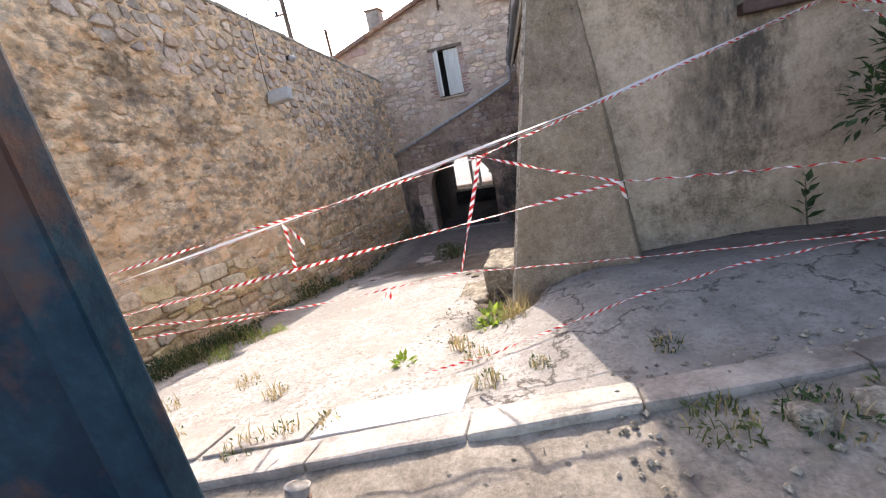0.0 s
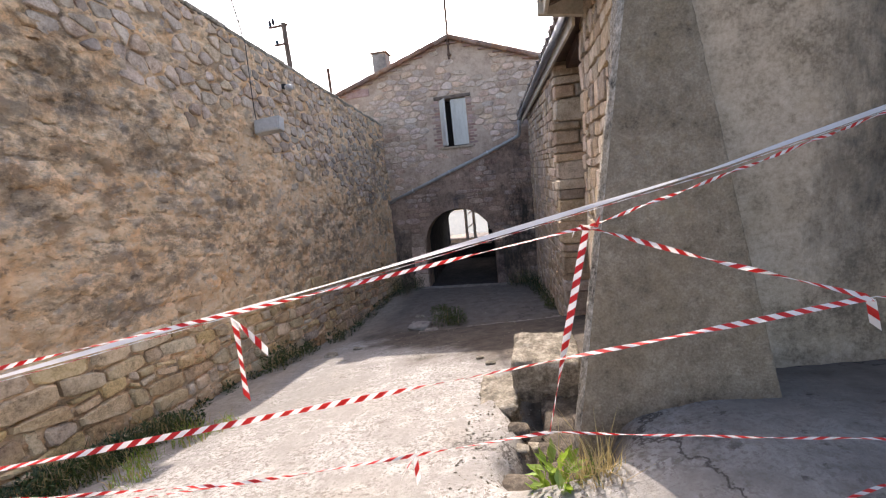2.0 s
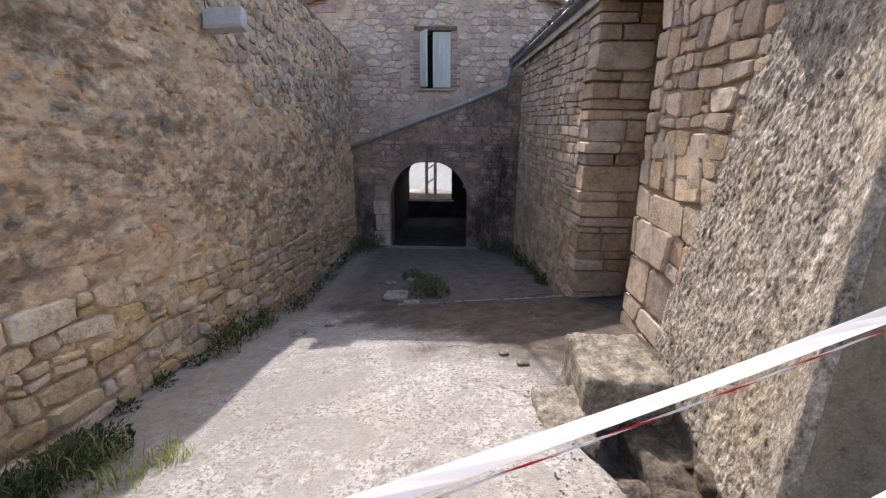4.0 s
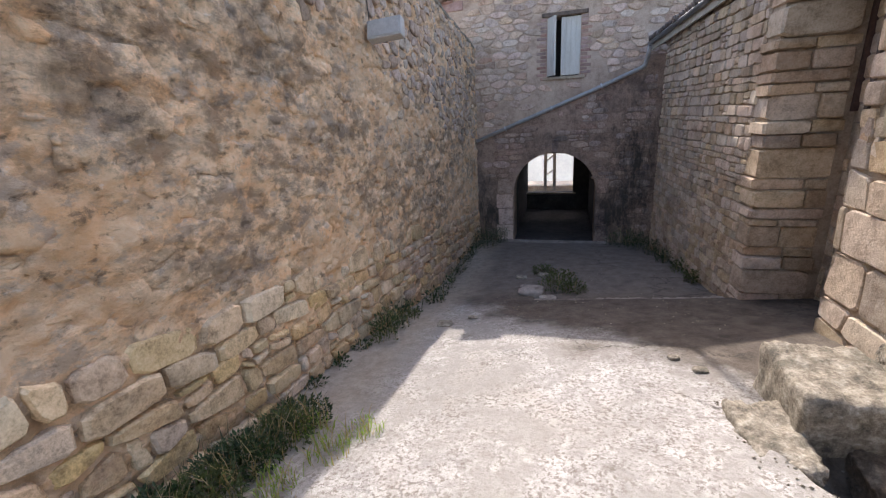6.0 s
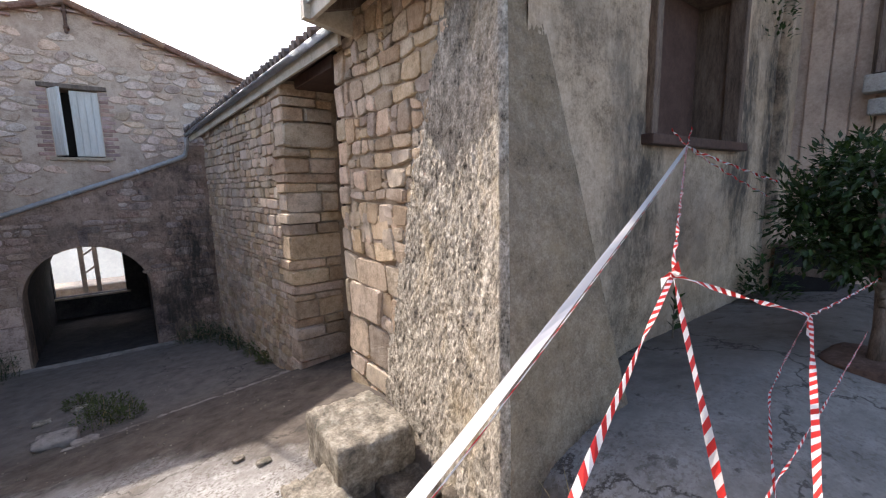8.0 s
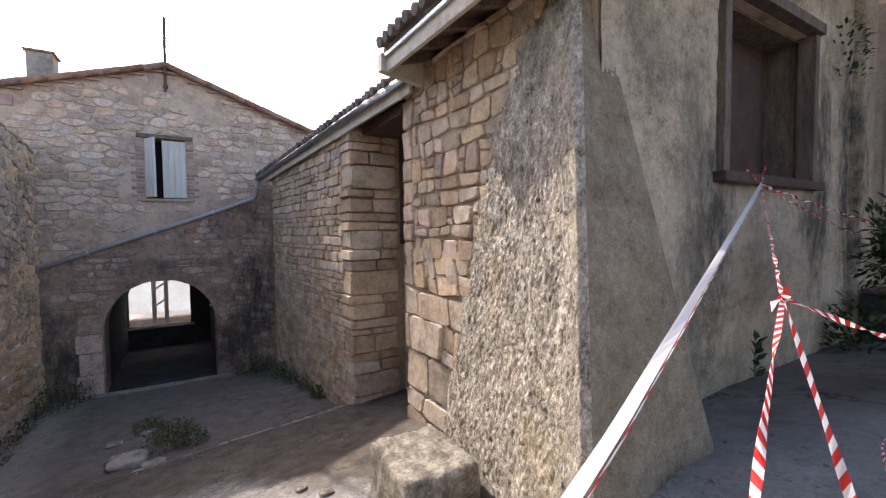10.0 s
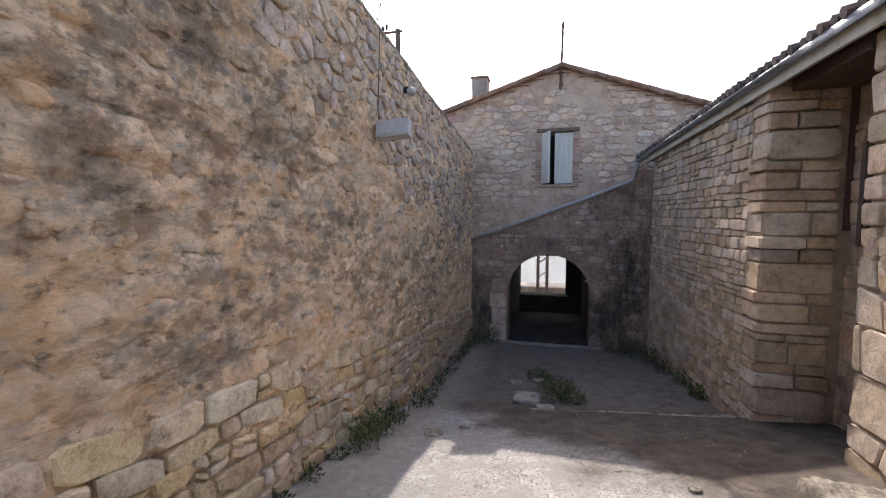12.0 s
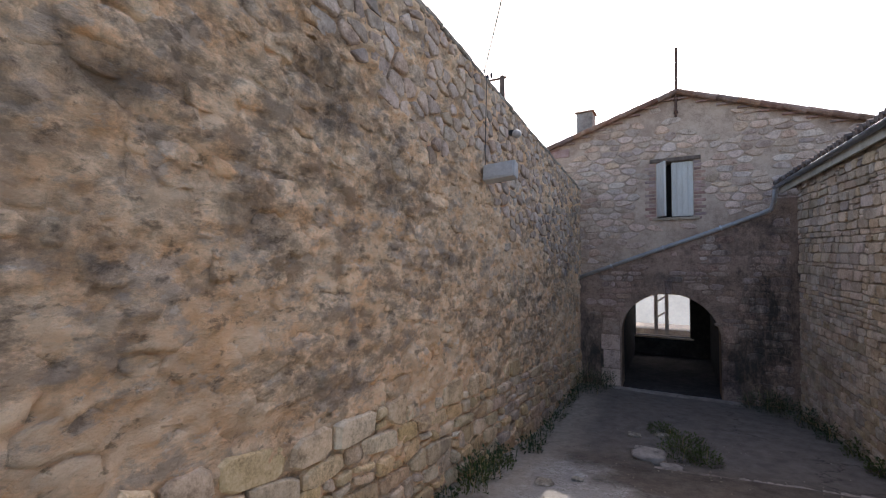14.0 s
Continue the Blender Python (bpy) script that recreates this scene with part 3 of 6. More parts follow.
def rough_courses(u0, u1, v0, v1, h, wd, rng, gap=0.007, ragged=0.03):
    """Uneven courses: leaning joints, stones of mixed height, some split in two."""
    cells, v = [], v0
    knots = int((u1 - u0) / (wd * 0.5)) + 2
    line = lambda: [rng.uniform(-ragged, ragged) for _ in range(knots + 1)]
    at = lambda ln, u: float(np.interp(u, [u0 + (u1 - u0) * i / knots for i in range(knots + 1)], ln))
    low = line()
    while v < v1 - 0.05:
        hh = h * rng.uniform(0.6, 1.5)
        up = line()
        u = u0 - rng.uniform(0, wd)
        lean0 = rng.uniform(-0.25, 0.25) * hh
        while u < u1:
            ww = wd * rng.uniform(0.4, 1.7)
            lean1 = rng.uniform(-0.25, 0.25) * hh
            a, b = max(u, u0), min(u + ww, u1)
            if b - a > 0.05:
                z0a, z0b, z1a, z1b = v + at(low, a), v + at(low, b), v + hh + at(up, a), v + hh + at(up, b)
                quad = [(a + gap, z0a + gap), (b - gap, z0b + gap), (b - gap + lean1, z1b - gap), (a + gap + lean0, z1a - gap)]
                if hh > h * 1.05 and ww < wd and rng.random() < 0.45:
                    t = rng.uniform(0.35, 0.65)
                    ml = (quad[0][0] + (quad[3][0] - quad[0][0]) * t, quad[0][1] + (quad[3][1] - quad[0][1]) * t)
                    mr = (quad[1][0] + (quad[2][0] - quad[1][0]) * t, quad[1][1] + (quad[2][1] - quad[1][1]) * t)
                    cells.append([quad[0], quad[1], (mr[0], mr[1] - gap), (ml[0], ml[1] - gap)])
                    cells.append([(ml[0], ml[1] + gap), (mr[0], mr[1] + gap), quad[2], quad[3]])
                else:
                    cells.append(quad)
            u, lean0 = u + ww, lean1
        v, low = v + hh, up
    return cells


def stone(poly, place, proud, rng, rounding=0.28, base=-0.03, soft=0.022):
    """One stone with cut corners, a worn rim and an uneven face."""
    n = len(poly)
    ring = []
    for i in range(n):
        ax, ay = poly[i]
        px, py = poly[i - 1]
        qx, qy = poly[(i + 1) % n]
        r = rounding * rng.uniform(0.6, 1.2)
        ring.append((ax + (px - ax) * r, ay + (py - ay) * r))
        ring.append((ax + (qx - ax) * r, ay + (qy - ay) * r))
    cx, cy = sum(p[0] for p in ring) / len(ring), sum(p[1] for p in ring) / len(ring)
    size = math.sqrt(max(1e-4, abs(sum(ring[i - 1][0] * ring[i][1] - ring[i][0] * ring[i - 1][1] for i in range(len(ring)))) / 2))
    rim = min(0.45, soft / size)
    verts, faces, m = [], [], len(ring)
    tilt_u, tilt_v = rng.uniform(-0.06, 0.06), rng.uniform(-0.06, 0.06)
    for x, y in ring:
        verts.append(place(x, y, base))
    for x, y in ring:
        verts.append(place(x + (cx - x) * rim * 0.25, y + (cy - y) * rim * 0.25, proud * 0.55))
    for x, y in ring:
        xx, yy = x + (cx - x) * (rim + rng.uniform(0, 0.05)), y + (cy - y) * (rim + rng.uniform(0, 0.05))
        verts.append(place(xx, yy, proud + (xx - cx) * tilt_u + (yy - cy) * tilt_v + rng.uniform(-0.1, 0.1) * proud))
    verts.append(place(cx, cy, proud * rng.uniform(1.0, 1.25)))
    for i in range(m):
        j = (i + 1) % m
        faces.append((i, j, m + j, m + i))
        faces.append((m + i, m + j, 2 * m + j, 2 * m + i))
        faces.append((2 * m + i, 2 * m + j, 3 * m))
    return verts, faces


def lump(V, F, poly, place, proud, rng, n=18):
    """A half-buried stone with a wandering outline and a low swelling face."""
    cx, cy = sum(p[0] for p in poly) / len(poly), sum(p[1] for p in poly) / len(poly)
    reach = []
    for k in range(n):
        a = 2 * math.pi * k / n
        dx, dy = math.cos(a), math.sin(a)
        best = 9.0
        for (ax, ay), (bx, by) in zip(poly, poly[1:] + poly[:1]):
            det = dx * (ay - by) - dy * (ax - bx)
            if abs(det) > 1e-9:
                t = ((ax - cx) * (ay - by) - (ay - cy) * (ax - bx)) / det
                f = (dx * (ay - cy) - dy * (ax - cx)) / det
                if t > 0 and -0.001 <= f <= 1.001:
                    best = min(best, t)
        reach.append(best if best < 9 else 0.08)
    soft = [(reach[k - 1] + 2 * reach[k] + reach[(k + 1) % n]) / 4 * rng.uniform(0.74, 1.14) for k in range(n)]
    tu, tv, o = rng.uniform(-0.05, 0.05), rng.uniform(-0.05, 0.05), len(V)
    for f, w in ((1.08, -0.03), (0.98, 0.1), (0.78, 0.75), (0.45, 1.0)):
        for k in range(n):
            a = 2 * math.pi * k / n
            x, y = soft[k] * f * math.cos(a), soft[k] * f * math.sin(a)
            h = -0.03 if w < 0 else proud * w + x * tu + y * tv + 0.022 * fbm(cx + x, cy + y, 1, 7, 3)
            V.append(place(cx + x, cy + y, h))
    V.append(place(cx, cy, proud * rng.uniform(0.9, 1.15)))
    for r in range(3):
        for k in range(n):
            q = (k + 1) % n
            F.append((o + r * n + k, o + r * n + q, o + (r + 1) * n + q, o + (r + 1) * n + k))
    F.extend((o + 3 * n + k, o + 3 * n + (k + 1) % n, o + 4 * n) for k in range(n))


def lay(cells, place, parent, mat_part, mat_rest, rng, proud, near, limit=290, name="stone", keep=None, rounding=0.28, soft=0.022):
    """Lay stones on a wall: those in the stretch near(u, v) as single parts, the others joined."""
    V, F, count = [], [], 0
    for poly in cells:
        cu, cv = sum(p[0] for p in poly) / len(poly), sum(p[1] for p in poly) / len(poly)
        pr = proud(cu, cv) if callable(proud) else proud * rng.uniform(0.7, 1.3)
        if keep is not None and not keep(cu, cv):
            continue
        verts, faces = stone(poly, place, pr, rng, rounding, soft=soft)
        if count < limit and near(cu, cv):
            raw(name, verts, faces, mat_part, parent)
            count += 1
        else:
            o = len(V)
            V += verts
            F += [tuple(a + o for a in f) for f in faces]
    if V:
        tagged(raw("rubble_infill", V, F, mat_rest, parent), kind="stuff")


# ---- ground ----
YS = [-400, 3.2, 3.8, 4.4, 5.5, 7.0, 8.25, 10.2, 11.1, 13.9, 15.8, 19.5, 400]
ZS = [1.17, 1.17, 1.10, 0.98, 0.75, 0.46, 0.30, -0.10, -0.28, -0.55, -0.82, -0.95, -0.95]


def ss(a, b, x):
    t = min(1.0, max(0.0, (x - a) / (b - a)))
    return t * t * (3 - 2 * t)


def kerb_y(x):
    return 3.29 + 0.173 * max(-6.0, min(9.0, x))


def slab_edge(x):
    return 10.40


def alley_z(x, y):
    """The sloping ground of the lane and of the raised apron, without its fine relief."""
    z = float(np.interp(y, YS, ZS))
    z += 0.08 * max(-3.0, min(4.0, x)) * (1.0 if y < 12 else max(0.0, 1 - (y - 12) / 3))
    z += 0.30 * ss(1.3, 2.6, x) * ss(3.9, 5.3, y) * (1 - ss(6.2, 7.0, y))
    return z


def ground_z(x, y):
    k = kerb_y(x)
    if y < k + 0.13:
        return 1.12 + 0.06 * max(-3.0, min(4.0, x)) - 0.03 * ss(0.0, 0.6, k - y)
    z = alley_z(x, y)
    if y > slab_edge(x) and x > -0.6:
        z -= 0.07 * (1 - ss(11.0, 13.0, y))
    z -= 0.34 * ss(1.25, 1.55, x + 0.08 * math.sin(y * 5)) * (1 - ss(1.85, 2.1, x)) * ss(5.15, 5.6, y) * (1 - ss(6.6, 6.95, y))
    return z


def axis(lo, hi, step, far):
    mid = list(np.arange(lo, hi + step / 2, step))
    out = [lo - d for d in far][::-1] + mid + [hi + d for d in far]
    return [float(a) for a in out]


FAR = [0.3, 0.8, 1.8, 4, 8, 16, 34, 70, 140, 280, 560]
gx, gy = axis(-2.7, 8.2, 0.07, FAR), axis(0.5, 16.2, 0.07, FAR)
gv, gf, gs = [], [], []
for y in gy:
    for x in gx:
        dense = -2.8 < x < 8.3 and 0.4 < y < 16.3
        n1 = 0.010 * fbm(x, y, 0, 1.6) + 0.006 * fbm(x, y, 3, 9, 2) if dense else 0.0
        if dense and y < kerb_y(x):
            n1 *= 2.2
        if dense and y > slab_edge(x):
            n1 *= 0.7
        gv.append((x, y, ground_z(x, y) + n1))
W = len(gx)
for j in range(len(gy) - 1):
    for i in range(W - 1):
        x, y = (gx[i] + gx[i + 1]) / 2, (gy[j] + gy[j + 1]) / 2
        gf.append((j * W + i, j * W + i + 1, (j + 1) * W + i + 1, (j + 1) * W + i))
        if y < kerb_y(x) + 0.13:
            gs.append(1)
        else:
            gs.append(0)
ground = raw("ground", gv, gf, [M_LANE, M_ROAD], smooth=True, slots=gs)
tagged(ground, "pale cracked concrete lane sloping down towards an archway", "ground", kind="structure")

# ---- left wall ----
def left_place(u, v, w):
    return (-2.5 + w, u, -0.2 + v - 0.115 * (u - 6.0))


wall_left = thing("wall_left", "tall ochre rubble stone boundary wall with crumbling render", "wall", kind="structure")
LT = 5.62
bm = prism([(-1.5, -1.2), (15.84, -1.2), (15.84, LT), (-1.5, LT)], (-2.52, 0, 0.49), (0, 1, -0.115), (0, 0, 1), (-1, 0, 0), 0.48)
part("wall_core", bm, M_RENDER, wall_left)


def left_low(u):
    return 1.64 + 0.10 * fbm(u, 0, 2, 0.8) - 0.02 * (u - 6)


skin("render_face", left_place, 1.0, 15.84, -0.4, LT, 0.03, 0.05, M_RENDER, wall_left, sc=4.0)
rng = random.Random(11)
lay(rough_courses(2.0, 15.84, 0.1, 2.3, 0.17, 0.31, rng, 0.012, 0.055), left_place, wall_left, M_STONE_L, M_STONE_LJ, rng, lambda u, v: rng.uniform(0.025, 0.06), lambda u, v: 4.6 < u < 9.6, keep=lambda u, v: v < left_low(u) + rng.uniform(-0.08, 0.05), rounding=0.18, soft=0.034)


def left_top(u, v):
    return v > 4.3 + 0.7 * fbm(u, v, 2, 0.8) - 0.17 * (u - 7.5)


lay(rubble(2.0, 15.84, 1.5, LT - 0.02, 0.235, 0.17, rng, 0.95, 0.014), left_place, wall_left, M_STONE_T, M_STONE_T, rng, lambda u, v: rng.uniform(0.008, 0.036), lambda u, v: False, keep=lambda u, v: v > left_low(u) and left_top(u, v) and rng.random() < 0.86, rounding=0.2, soft=0.03)
V, F = [], []
for poly in rough_courses(1.6, 15.84, 1.3, LT - 0.02, 0.185, 0.34, rng, 0.010, 0.05):
    cu, cv = sum(p[0] for p in poly) / 4, sum(p[1] for p in poly) / 4
    if cv > left_low(cu) + 0.02 and not left_top(cu, cv) and rng.random() < 0.84:
        lump(V, F, poly, left_place, rng.uniform(-0.016, 0.020), rng)
tagged(raw("crusted_rubble", V, F, M_CRUST, wall_left, smooth=True), kind="stuff")
for i in range(46):
    u = -1.2 + i * 0.375
    w = rng.uniform(0.30, 0.40)
    m = Matrix.Translation(left_place(u, LT + 0.03 + rng.uniform(-0.015, 0.02), -0.25)) @ Euler((rng.uniform(-0.05, 0.05) - 0.115, rng.uniform(-0.04, 0.04), 0)).to_matrix().to_4x4()
    part("coping_stone", box(-0.30, 0.262, -w / 2 - 0.02, w / 2 + 0.02, -0.035, 0.035, 0.012, m, 1), M_ROCK, wall_left)

# ---- house at the end of the lane ----
HY = 15.85


def house_place(u, v, w):
    return (u, HY - w, v)


def roof_z(x):
    return 6.40 - 0.335 * abs(x + 0.2) - 0.02 * (x + 0.2)


house = thing("stone_house", "two-storey stone gable house with terracotta verge and archway", "house")
WX0, WX1, WZ0, WZ1 = -0.66, 0.12, 3.45, 4.80
AX0, AX1, ASP, ATOP = -1.50, 0.62, 0.55, 1.60


def arch_top(x):
    c, r = (AX0 + AX1) / 2, (AX1 - AX0) / 2
    t = 1 - ((x - c) / r) ** 2
    return ASP + (ATOP - ASP) * math.sqrt(max(0.0, t))


def slab_wall(name, x0, x1, bot, top, y, depth, material, parent, hole=None, n=60):
    """A wall of columns between bot(x) and top(x) with a hole(x) -> (z0, z1) or None."""
    bm = bmesh.new()
    xs = sorted(set([x0 + (x1 - x0) * i / n for i in range(n + 1)] + (hole[1] if hole else [])))
    for a, b in zip(xs, xs[1:]):
        mid = (a + b) / 2
        spans = [(bot, bot, top(a), top(b))]
        if hole and hole[0](mid):
            ha, hb = hole[0](a + 1e-4) or hole[0](mid), hole[0](b - 1e-4) or hole[0](mid)
            spans = [(bot, bot, ha[0], hb[0]), (ha[1], hb[1], top(a), top(b))]
        for za0, zb0, za1, zb1 in spans:
            if za1 - za0 < 1e-3 and zb1 - zb0 < 1e-3:
                continue
            v = [bm.verts.new(p) for p in ((a, y, za0), (b, y, zb0), (b, y, zb1), (a, y, za1), (a, y + depth, za0), (b, y + depth, zb0), (b, y + depth, zb1), (a, y + depth, za1))]
            for f in ((0, 1, 2, 3), (5, 4, 7, 6), (3, 2, 6, 7), (1, 0, 4, 5), (0, 3, 7, 4), (2, 1, 5, 6)):
                bm.faces.new([v[k] for k in f])
    bmesh.ops.remove_doubles(bm, verts=bm.verts[:], dist=1e-4)
    seen, kill = {}, []
    for f in bm.faces:
        k = tuple(sorted(v.index for v in f.verts))
        if k in seen:
            kill += [f, seen[k]]
        seen[k] = f
    bmesh.ops.delete(bm, geom=list(set(kill)), context="FACES_ONLY")
    bmesh.ops.recalc_face_normals(bm, faces=bm.faces[:])
    return part(name, bm, material, parent)


def win_hole(x):
    return (WZ0, WZ1) if WX0 < x < WX1 else None


slab_wall("upper_wall", -6.5, 6.5, 1.6, roof_z, HY, 0.5, M_HOUSE, house, (win_hole, [WX0, WX1]))
slab_wall("side_wall_lower", -6.5, -2.5, -1.2, lambda x: 1.6, HY, 0.5, M_HOUSE, house)


def lean_z(x):
    return 1.93 + (x + 2.5) * 0.377


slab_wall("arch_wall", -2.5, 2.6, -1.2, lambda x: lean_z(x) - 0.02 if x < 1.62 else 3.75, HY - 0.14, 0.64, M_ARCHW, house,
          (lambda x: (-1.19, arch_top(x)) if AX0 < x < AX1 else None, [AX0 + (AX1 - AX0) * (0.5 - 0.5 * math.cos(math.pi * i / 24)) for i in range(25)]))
slab_wall("side_wall_right", 2.6, 6.5, -1.2, lambda x: 1.6, HY, 0.5, M_HOUSE, house)
rng = random.Random(5)
cells = rubble(-3.3, 3.2, 1.7, 6.55, 0.34, 0.16, rng, 0.8, 0.012)


def house_keep(u, v):
    if v > roof_z(u) - 0.10 or v < lean_z(u) + 0.05:
        return False
    if WX0 - 0.32 < u < WX1 + 0.32 and WZ0 - 0.15 < v < WZ1 + 0.16:
        return False
    return fbm(u, v, 9, 0.9) + rng.uniform(-0.35, 0.35) > -0.22


lay(cells, house_place, house, M_STONE_H, M_STONE_HJ, rng, 0.02, lambda u, v: abs(u) < 2.4 and v < 5.6, keep=house_keep)


def arch_place(u, v, w):
    return (u, HY - 0.14 - w, v)


cells = rough_courses(-2.48, 1.9, -0.8, 3.6, 0.15, 0.28, rng, 0.010, 0.02)
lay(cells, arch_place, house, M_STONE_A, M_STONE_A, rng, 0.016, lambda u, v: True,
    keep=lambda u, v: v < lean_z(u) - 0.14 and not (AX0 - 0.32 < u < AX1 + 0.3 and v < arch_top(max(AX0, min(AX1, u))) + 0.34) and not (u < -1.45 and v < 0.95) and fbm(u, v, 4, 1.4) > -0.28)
# arch ring of brick voussoirs
for i in range(23):
    a0, a1 = math.pi * i / 23, math.pi * (i + 0.9) / 23
    c, r = (AX0 + AX1) / 2, (AX1 - AX0) / 2
    h = ATOP - ASP
    big = i in (11,)
    t = 0.34 if big else 0.24
    poly = [(c + r * math.cos(a0), ASP + h * math.sin(a0)), (c + (r + t) * math.cos(a0), ASP + (h + t) * math.sin(a0)), (c + (r + t) * math.cos(a1), ASP + (h + t) * math.sin(a1)), (c + r * math.cos(a1), ASP + h * math.sin(a1))]
    v, f = stone(poly, arch_place, 0.03 if big else 0.010, rng, 0.08)
    raw("voussoir", v, f, M_ARCHW if not big else M_STONE_A, house)
for k, (z0, z1) in enumerate([(-0.85, -0.35), (-0.34, 0.12), (0.13, 0.52), (0.53, 0.93)]):
    dx = 0.05 * (k % 2)
    v, f = stone([(-1.98 + dx, z0), (-1.53, z0), (-1.53, z1), (-1.98 + dx, z1)], arch_place, 0.03, rng, 0.06)
    raw("jamb_stone", v, f, M_STONE_H, house)
    v, f = stone([(0.65, z0), (0.98 - dx, z0), (0.98 - dx, z1), (0.65, z1)], arch_place, 0.02, rng, 0.06)
    raw("jamb_stone", v, f, M_STONE_A, house)
# vaulted passage behind the arch
vault = bmesh.new()
prof = [(AX0 - 0.02, -1.2)] + [((AX0 + AX1) / 2 - (AX1 - AX0 + 0.04) / 2 * math.cos(math.pi * i / 20), ASP + (ATOP - ASP) * math.sin(math.pi * i / 20)) for i in range(21)] + [(AX1 + 0.02, -1.2)]
ra = [vault.verts.new((x, HY + 0.45, z)) for x, z in prof]
rb = [vault.verts.new((x, HY + 4.0, z)) for x, z in prof]
for i in range(len(prof) - 1):
    vault.faces.new((ra[i], ra[i + 1], rb[i + 1], rb[i]))
ret = bmesh.ops.extrude_face_region(vault, geom=vault.faces[:])
for v in [g for g in ret["geom"] if isinstance(g, bmesh.types.BMVert)]:
    cx = (AX0 + AX1) / 2
    d = Vector((v.co.x - cx, 0, max(0.0, v.co.z - ASP))).normalized()
    v.co += d * 0.3
bmesh.ops.recalc_face_normals(vault, faces=vault.faces[:])
part("vault", vault, M_PASSAGE_SHADE, house)
part("passage_floor", box(AX0 - 0.1, AX1 + 0.1, HY + 0.02, HY + 3.99, -1.2, -0.80, 0.01), M_PASSAGE_SHADE, house, "earth floor coloured dark for the passage shade")
BX0, BX1, BZ0, BZ1 = -1.50, 0.10, -0.20, 1.20
slab_wall("passage_end_wall", -2.2, 1.4, -1.2, lambda x: 2.2, HY + 4.0, 0.25, M_PASSAGE_SHADE, house,
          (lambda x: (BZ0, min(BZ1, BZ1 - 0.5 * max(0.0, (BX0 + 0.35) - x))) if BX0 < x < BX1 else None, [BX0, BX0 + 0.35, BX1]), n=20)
# Unseen rear and side walls, added to keep sun out of the house.
slab_wall("rear_wall", -6.5, 6.5, 2.2, lambda x: roof_z(x) - 0.02, HY + 4.0, 0.25, M_HOUSE, house)
for xa, xb in ((-6.5, -2.2), (1.4, 6.5)):
    slab_wall("rear_wall", xa, xb, -1.2, lambda x: 2.2, HY + 4.0, 0.25, M_HOUSE, house, n=4)
for xa in (-6.5, 6.2):
    part("side_wall", box(xa, xa + 0.3, HY + 0.5, HY + 4.0, -1.2, 4.1), M_HOUSE, house)
part("sill_slab", box(BX0 - 0.1, BX1 + 0.1, HY + 3.95, HY + 4.35, BZ0 - 0.06, BZ0 - 0.004, 0.015), M_DRESSED, house)
# window with shutters
win = thing("window_1", "upper window with cream shutters, one ajar", "window", kind="structure")
part("window_lintel", box(WX0 - 0.14, WX1 + 0.16, HY - 0.05, HY + 0.2, WZ1 + 0.004, WZ1 + 0.09, 0.01), M_WOOD, win, "weathered wooden lintel")
part("window_sill", box(WX0 - 0.10, WX1 + 0.12, HY - 0.05, HY + 0.25, WZ0 - 0.07, WZ0 - 0.004, 0.012), M_DRESSED, win)
part("window_frame", box(WX0, WX0 + 0.05, HY + 0.14, HY + 0.20, WZ0, WZ1, 0.006), M_WOOD, win)
part("window_frame", box(WX1 - 0.05, WX1, HY + 0.14, HY + 0.20, WZ0, WZ1, 0.006), M_WOOD, win)
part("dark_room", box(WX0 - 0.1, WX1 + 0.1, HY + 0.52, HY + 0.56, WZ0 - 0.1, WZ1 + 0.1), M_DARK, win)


def shutter(x0, x1, z0, z1, m):
    ob = part("shutter", box(x0, x1, -0.02, 0.02, z0, z1, 0.004, m), M_SHUTTER, win, "cream painted plank shutter")
    n = max(2, int((x1 - x0) / 0.11))
    for i in range(n):
        a, b = x0 + (x1 - x0) * i / n, x0 + (x1 - x0) * (i + 1) / n
        o = part("plank", box(a + 0.004, b - 0.004, -0.032, -0.021, z0 + 0.01, z1 - 0.01, 0.003, m, 1), M_SHUTTER, ob)
    return ob


shutter(0.0, 0.46, WZ0 + 0.02, WZ1 - 0.02, Matrix.Translation((WX1 - 0.46 + 0.005, HY + 0.06, 0)))
shutter(0.0, 0.40, WZ0 + 0.02, WZ1 - 0.02, Matrix.Translation((WX0 + 0.01, HY + 0.05, 0)) @ Matrix.Rotation(radians(-62), 4, "Z"))
for side in (0, 1):
    for k in range(17):
        z = WZ0 - 0.06 + k * 0.083
        wd = 0.26 if k % 2 else 0.17
        x0, x1 = (WX0 - wd, WX0 - 0.01) if side == 0 else (WX1 + 0.01, WX1 + wd)
        v, f = stone([(x0, z), (x1, z), (x1, z + 0.068), (x0, z + 0.068)], house_place, 0.010, rng, 0.06)
        raw("brick", v, f, M_BRICK, house)
# roof verge tiles, roof planes, chimney, mast
for s in (-1, 1):
    x = -0.2
    while abs(x + 0.2) < 6.4:
        x2 = x + s * 0.40
        a, b = Vector((x, HY - 0.12, roof_z(x) + 0.03)), Vector((x2, HY - 0.12, roof_z(x2) + 0.03))
        t = tube([a + Vector((0, 0, 0.028)), b], [0.062, 0.078], 8)
        part("verge_tile", t, M_TILE, house)
        part("verge_brick", box(min(x, x2) + 0.004, max(x, x2) - 0.004, HY - 0.07, HY + 0.1, 0, 0.045, 0.006, Matrix.Shear("XZ", 4, (0, 0)) @ Matrix.Translation((0, 0, (roof_z(x) + roof_z(x2)) / 2 - 0.055)) , 1), M_BRICK, house)
        x = x2
